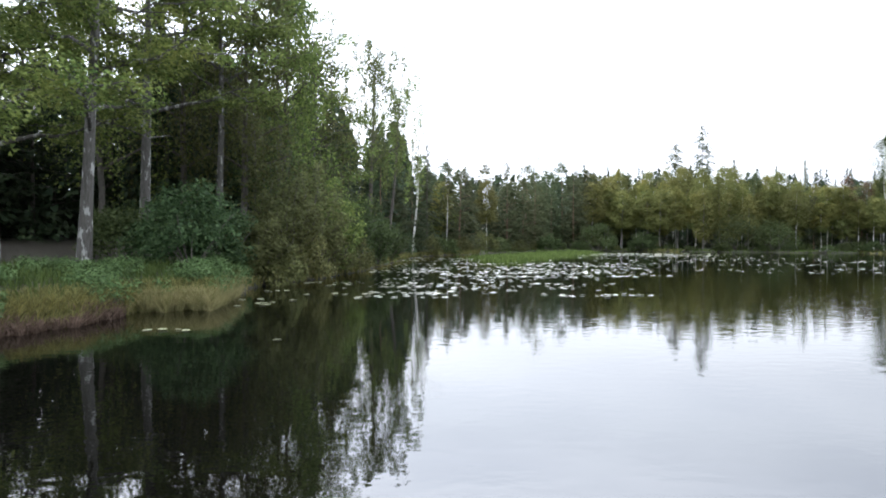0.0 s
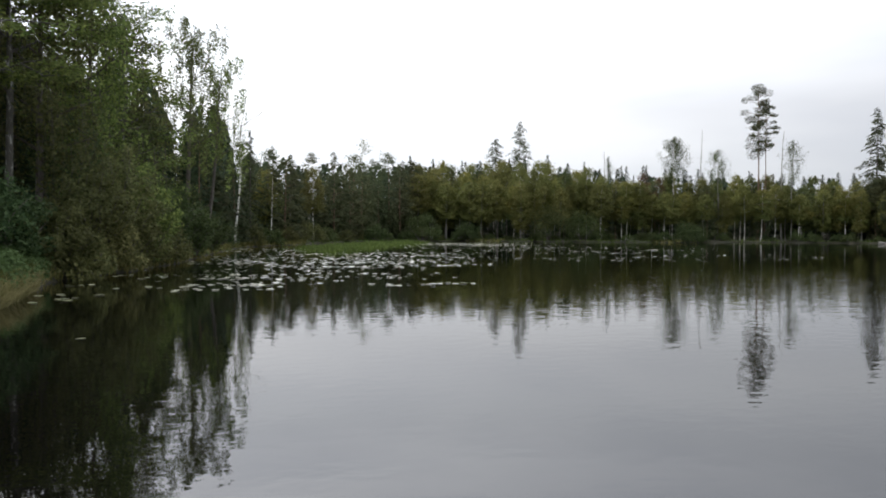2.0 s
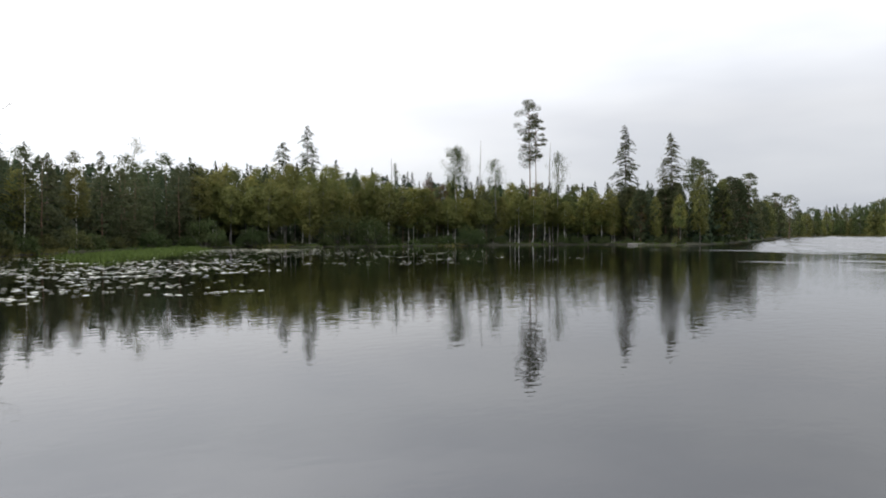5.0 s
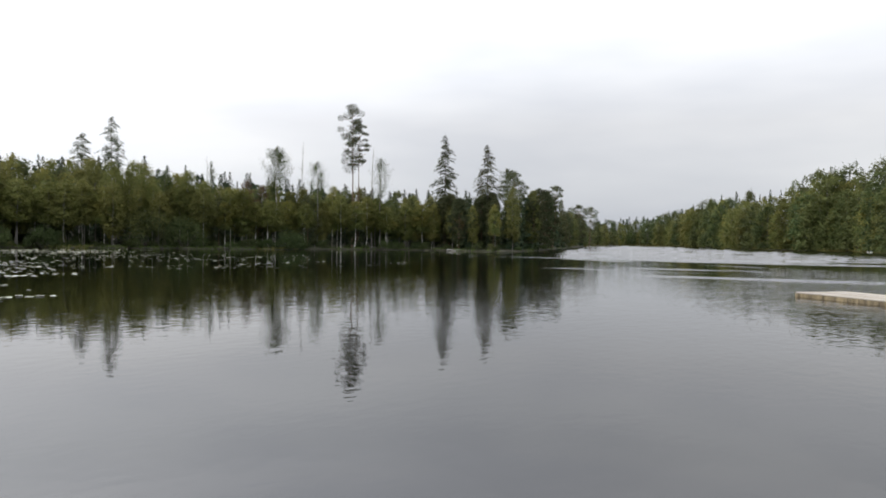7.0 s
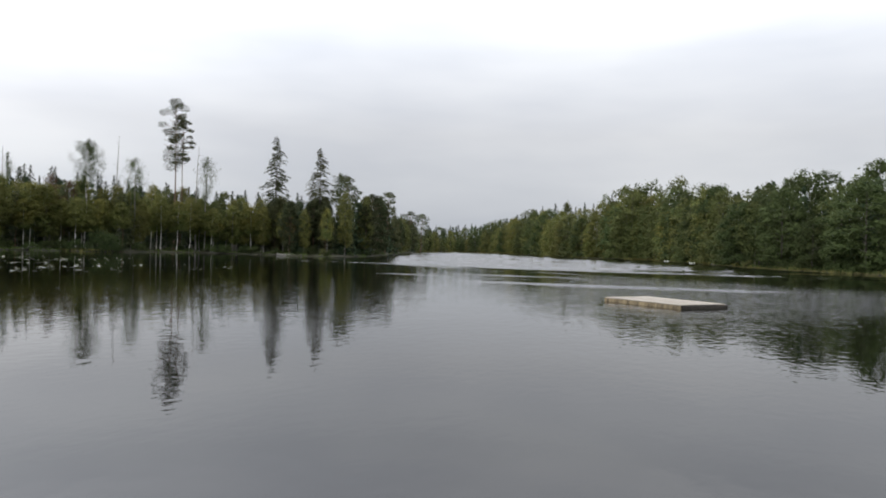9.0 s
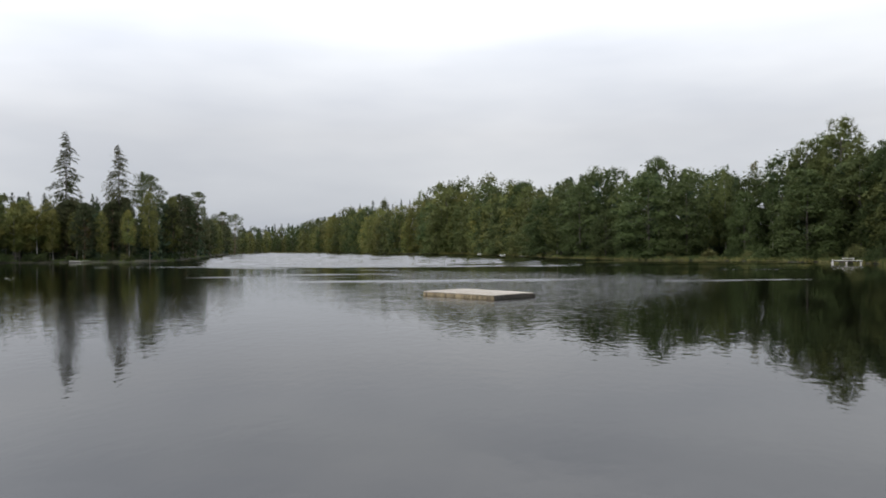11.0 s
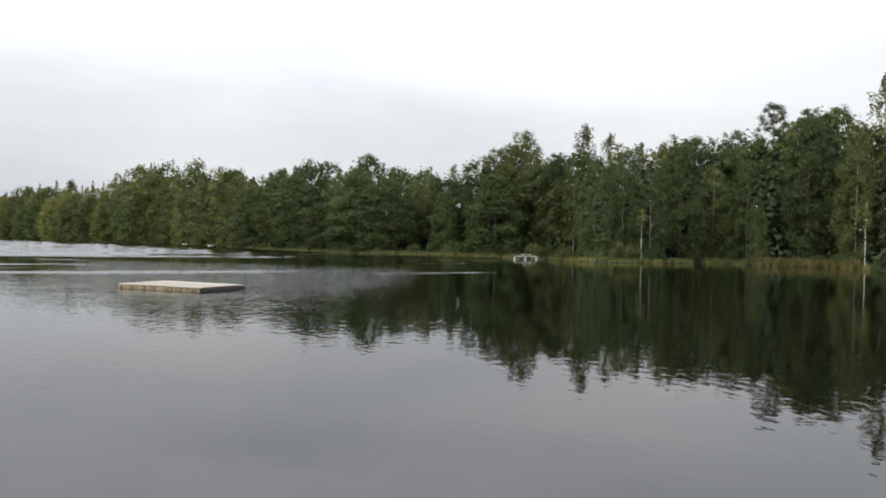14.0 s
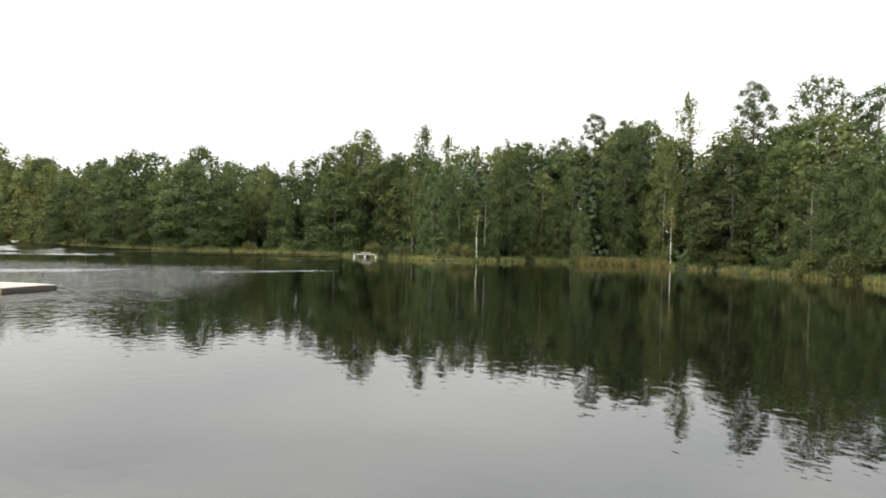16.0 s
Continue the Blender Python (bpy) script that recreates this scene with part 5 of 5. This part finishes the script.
def lilies():
    rng = np.random.default_rng(12)
    shapes = [pad_shape(rng) for _ in range(6)]
    meshes = [mesh_of("lily_pad", v, f, M_PAD) for v, f in shapes]
    pads = []
    # azimuth from, to, distance from, to, clusters, pads in a cluster, cluster size
    for a0, a1, r0, r1, n, many, wide in ((-9, -3, 21.5, 30, 8, 3, 0.5), (-5, 2, 23.5, 30, 20, 4, 0.55), (-6, 8, 29, 48, 44, 7, 0.9), (3, 13, 25, 34, 13, 3, 0.6),
                                           (-5, 5, 45, 74, 36, 9, 1.5), (5, 15, 36, 60, 34, 7, 1.3), (11, 20, 84, 106, 46, 16, 2.0), (8, 21, 36, 82, 34, 7, 1.4),
                                           (20, 34, 42, 82, 32, 7, 1.4), (30, 45, 40, 70, 6, 3, 0.7), (-21.8, -20.8, 16.0, 16.6, 2, 4, 0.24), (-15.0, -14.8, 14, 14.2, 1, 1, 0.1), (-17, -13, 21, 28, 7, 3, 0.4), (-11, -7, 27, 34, 5, 3, 0.4)):
        for _ in range(max(1, int(n * 0.62))):
            az, r = rng.uniform(a0, a1), math.sqrt(rng.uniform(r0 * r0, r1 * r1))
            c = np.array(at(az, r))[:2]
            for _ in range(max(1, int(rng.poisson(many * 1.75)))):
                p = c + rng.normal(0, wide, 2) * np.array([1.8, 0.6])
                if math.hypot(*p) < float(shore(math.degrees(math.atan2(*p)))) - 0.4:
                    pads.append((math.hypot(*p), p, rng.uniform(0.09, 0.16) * (0.75 if r < 20 else 0.94 if r < 36 else 1.06), rng.uniform(0, 6.28), rng.normal(0, 0.035, 2), rng.integers(6)))
    pads.sort(key=lambda q: q[0])
    vs, fs, o = [], [], 0
    for k, (_, p, s, turn, tip, shape) in enumerate(pads):
        m = Matrix.Translation((*p, 0.008 + 0.007 * (k % 4))) @ Euler((tip[0], tip[1], turn)).to_matrix().to_4x4() @ Matrix.Diagonal((s, s, s, 1))
        if k < 260:
            ob = new("lily_pad", meshes[shape])
            ob.matrix_basis = m
            tagged(ob, "round notched water lily leaf floating on the lake", "water lily", "lily pads on the water")
        else:
            v, f = shapes[shape]
            vs.append(np.array([m @ Vector(q) for q in v]))
            fs += [tuple(i + o for i in q) for q in f]
            o += len(v)
    ob = new("lily_pads", mesh_of("lily_pads", np.concatenate(vs), fs, M_PAD))
    tagged(ob, "wide drifts of pale floating lily leaves", "water lily", kind="stuff")


lilies()


# ---- things of wood ----
def box(x0, x1, y0, y1, z0, z1, bevel=0.012):
    bm = bmesh.new()
    bmesh.ops.create_cube(bm, size=1.0, matrix=Matrix.Translation(((x0 + x1) / 2, (y0 + y1) / 2, (z0 + z1) / 2)) @ Matrix.Diagonal((x1 - x0, y1 - y0, z1 - z0, 1)))
    bmesh.ops.bevel(bm, geom=bm.edges[:], offset=bevel, segments=1, affect="EDGES")
    return bm


def piece(name, bm, mat, parent, label=""):
    me = bpy.data.meshes.new(name)
    bm.to_mesh(me)
    bm.free()
    me.materials.append(mat)
    ob = new(name, me)
    ob.parent = parent
    return tagged(ob, label)


def raft():
    """A low bathing raft: planked deck, side boards, dark floats below."""
    ob = tagged(new("swimming_raft"), "weathered wooden swimming raft afloat on the lake", "raft")
    L, W = 4.1, 2.45
    n = 18
    w = W / n
    rng = random.Random(5)
    for k in range(n):
        y = -W / 2 + k * w
        piece("plank", box(-L / 2, L / 2, y + 0.006, y + w - 0.006, 0.27, 0.305 + rng.uniform(-0.004, 0.004), 0.006), M_PLANK, ob)
    for y in (-W / 2 - 0.045, W / 2 + 0.005):
        for x0, x1 in ((-L / 2, -L / 6 - 0.012), (-L / 6 + 0.012, L / 6 - 0.012), (L / 6 + 0.012, L / 2)):
            piece("side_board", box(x0, x1, y, y + 0.04, 0.05 + rng.uniform(-0.012, 0.012), 0.258), M_BEAM, ob, "stained wooden side board")
    # the short ends are darker than the long sides
    for x in (-L / 2 - 0.045, L / 2 + 0.005):
        piece("end_board", box(x, x + 0.04, -W / 2, W / 2, -0.08, 0.24), M_DARK_WOOD, ob, "dark end board")
    for x in (-1.6, 0.0, 1.6):
        piece("joist", box(x - 0.06, x + 0.06, -W / 2 + 0.01, W / 2 - 0.01, 0.12, 0.262), M_DARK_WOOD, ob)
    for y in (-0.85, 0.85):
        piece("float", box(-L / 2 + 0.15, L / 2 - 0.15, y - 0.25, y + 0.25, -0.2, 0.118, 0.05), M_DARK_WOOD, ob, "dark float under the deck")
    for x, y in ((-L / 2 - 0.05, -W / 2 - 0.05), (L / 2 + 0.01, -W / 2 - 0.05), (-L / 6 - 0.03, -W / 2 - 0.075), (L / 6 - 0.03, -W / 2 - 0.075)):
        piece("corner_post", box(x, x + 0.06, y - 0.03, y + 0.03, -0.1, 0.262), M_DARK_WOOD, ob)
    ob.matrix_basis = Matrix.Translation((29.1, 6.75, -0.125)) @ Euler((0, 0, radians(60))).to_matrix().to_4x4()


def jetty(az, r, length, turn, height, name, label, bench):
    """A small landing stage on posts."""
    ob = tagged(new(name), label, "jetty")
    W = 1.3
    for k in range(int(length / 0.16)):
        x = -length / 2 + k * 0.16
        piece("plank", box(x, x + 0.15, -W / 2, W / 2, height - 0.04, height, 0.005), M_PALE if bench else M_DARK_WOOD, ob)
    for y in (-W / 2 + 0.08, W / 2 - 0.08):
        piece("beam", box(-length / 2, length / 2, y - 0.04, y + 0.04, height - 0.17, height - 0.043), M_DARK_WOOD, ob)
        for x in (-length / 2 + 0.2, 0.0, length / 2 - 0.2):
            piece("post", box(x - 0.06, x + 0.06, y - 0.055, y + 0.055, -0.7, height - 0.172), M_PALE if bench else M_BEAM, ob)
    if bench:
        piece("bench_seat", box(-0.9, 0.5, 0.2, 0.5, height + 0.22, height + 0.27), M_PALE, ob)
        for x in (-0.75, 0.35):
            piece("bench_leg", box(x - 0.04, x + 0.04, 0.25, 0.45, height, height + 0.22), M_PLANK, ob)
    ob.matrix_basis = Matrix.Translation(at(az, r)) @ Euler((0, 0, radians(turn))).to_matrix().to_4x4()


raft()
jetty(104.1, 101.0, 3.5, -104 + 90 + 86, 0.44, "small_jetty", "small grey wooden jetty with a low bench", True)
jetty(80.6, 176.0, 9.5, 8.0, 0.35, "long_jetty", "low dark jetty along the far bank", False)


def rowboat(az, r, turn):
    """A small pale open boat seen far off: hull shell with thwarts."""
    ob = tagged(new("rowing_boat"), "small pale rowing boat moored at the far bank", "boat")
    n, m = 13, 7
    v = []
    for i in range(n):
        t = i / (n - 1)
        w = 0.7 * math.sin(math.pi * min(1.0, 0.12 + 0.8 * t)) ** 0.6
        for j in range(m):
            u = -1 + 2 * j / (m - 1)
            v.append(((t - 0.5) * 3.8, u * w, 0.5 * abs(u) ** 2.2 + 0.18 * (2 * t - 1) ** 2 - 0.12))
    f = [(i * m + j, (i + 1) * m + j, (i + 1) * m + j + 1, i * m + j + 1) for i in range(n - 1) for j in range(m - 1)]
    hull = new("hull", mesh_of("hull", v, f, M_FLOAT, True))
    hull.parent = ob
    thick = hull.modifiers.new("thickness", "SOLIDIFY")
    thick.thickness = 0.04
    for x in (-0.9, 0.6):
        piece("thwart", box(x - 0.12, x + 0.12, -0.55, 0.55, 0.2, 0.24), M_PLANK, ob)
    ob.matrix_basis = Matrix.Translation(at(az, r, 0.02)) @ Euler((0, 0, radians(turn))).to_matrix().to_4x4()


rowboat(77.1, 221.0, 15)
rowboat(79.0, 180.0, 5)


def stone(seed, az, r, size, name, label):
    rng = np.random.default_rng(seed)
    bm = bmesh.new()
    bmesh.ops.create_icosphere(bm, subdivisions=3, radius=size)
    for q in bm.verts:
        k = 1 + 0.3 * noise.noise(q.co * 1.6 / size + Vector((seed, 0, 0)))
        q.co = Vector((q.co.x * k * 1.4, q.co.y * k, q.co.z * k * 0.7))
    me = bpy.data.meshes.new(name)
    bm.to_mesh(me)
    bm.free()
    me.materials.append(M_STONE)
    me.polygons.foreach_set("use_smooth", [True] * len(me.polygons))
    ob = tagged(new(name, me), label, "stone")
    ob.matrix_basis = Matrix.Translation(at(az, r, ground_at(az, r) + size * 0.2))


stone(1, 28.6, 119.0, 0.5, "shore_stone", "pale rounded stone on the far waterline")
stone(2, 29.1, 119.2, 0.35, "shore_stone", "pale rounded stone on the far waterline")
stone(3, -22.6, 22.0, 0.16, "bank_stone", "small pale stone in the bank grass")
stone(4, 85.6, 140.0, 0.4, "shore_stone", "pale stone at the opposite waterline")


def fallen_log(az0, r0, az1, r1, z):
    a, b = np.array(at(az0, r0, z)), np.array(at(az1, r1, z + 0.15))
    t = np.linspace(0, 1, 8)[:, None]
    rng = np.random.default_rng(4)
    p = a + (b - a) * t + rng.normal(0, 0.04, (8, 3))
    v, f = tube(p, np.linspace(0.16, 0.07, 8), 8)
    tagged(new("fallen_log", mesh_of("fallen_log", v, f, M_DEAD, True)), "bleached fallen log lying on the waterline", "log")


fallen_log(46.0, 127.0, 48.3, 127.5, 0.12)
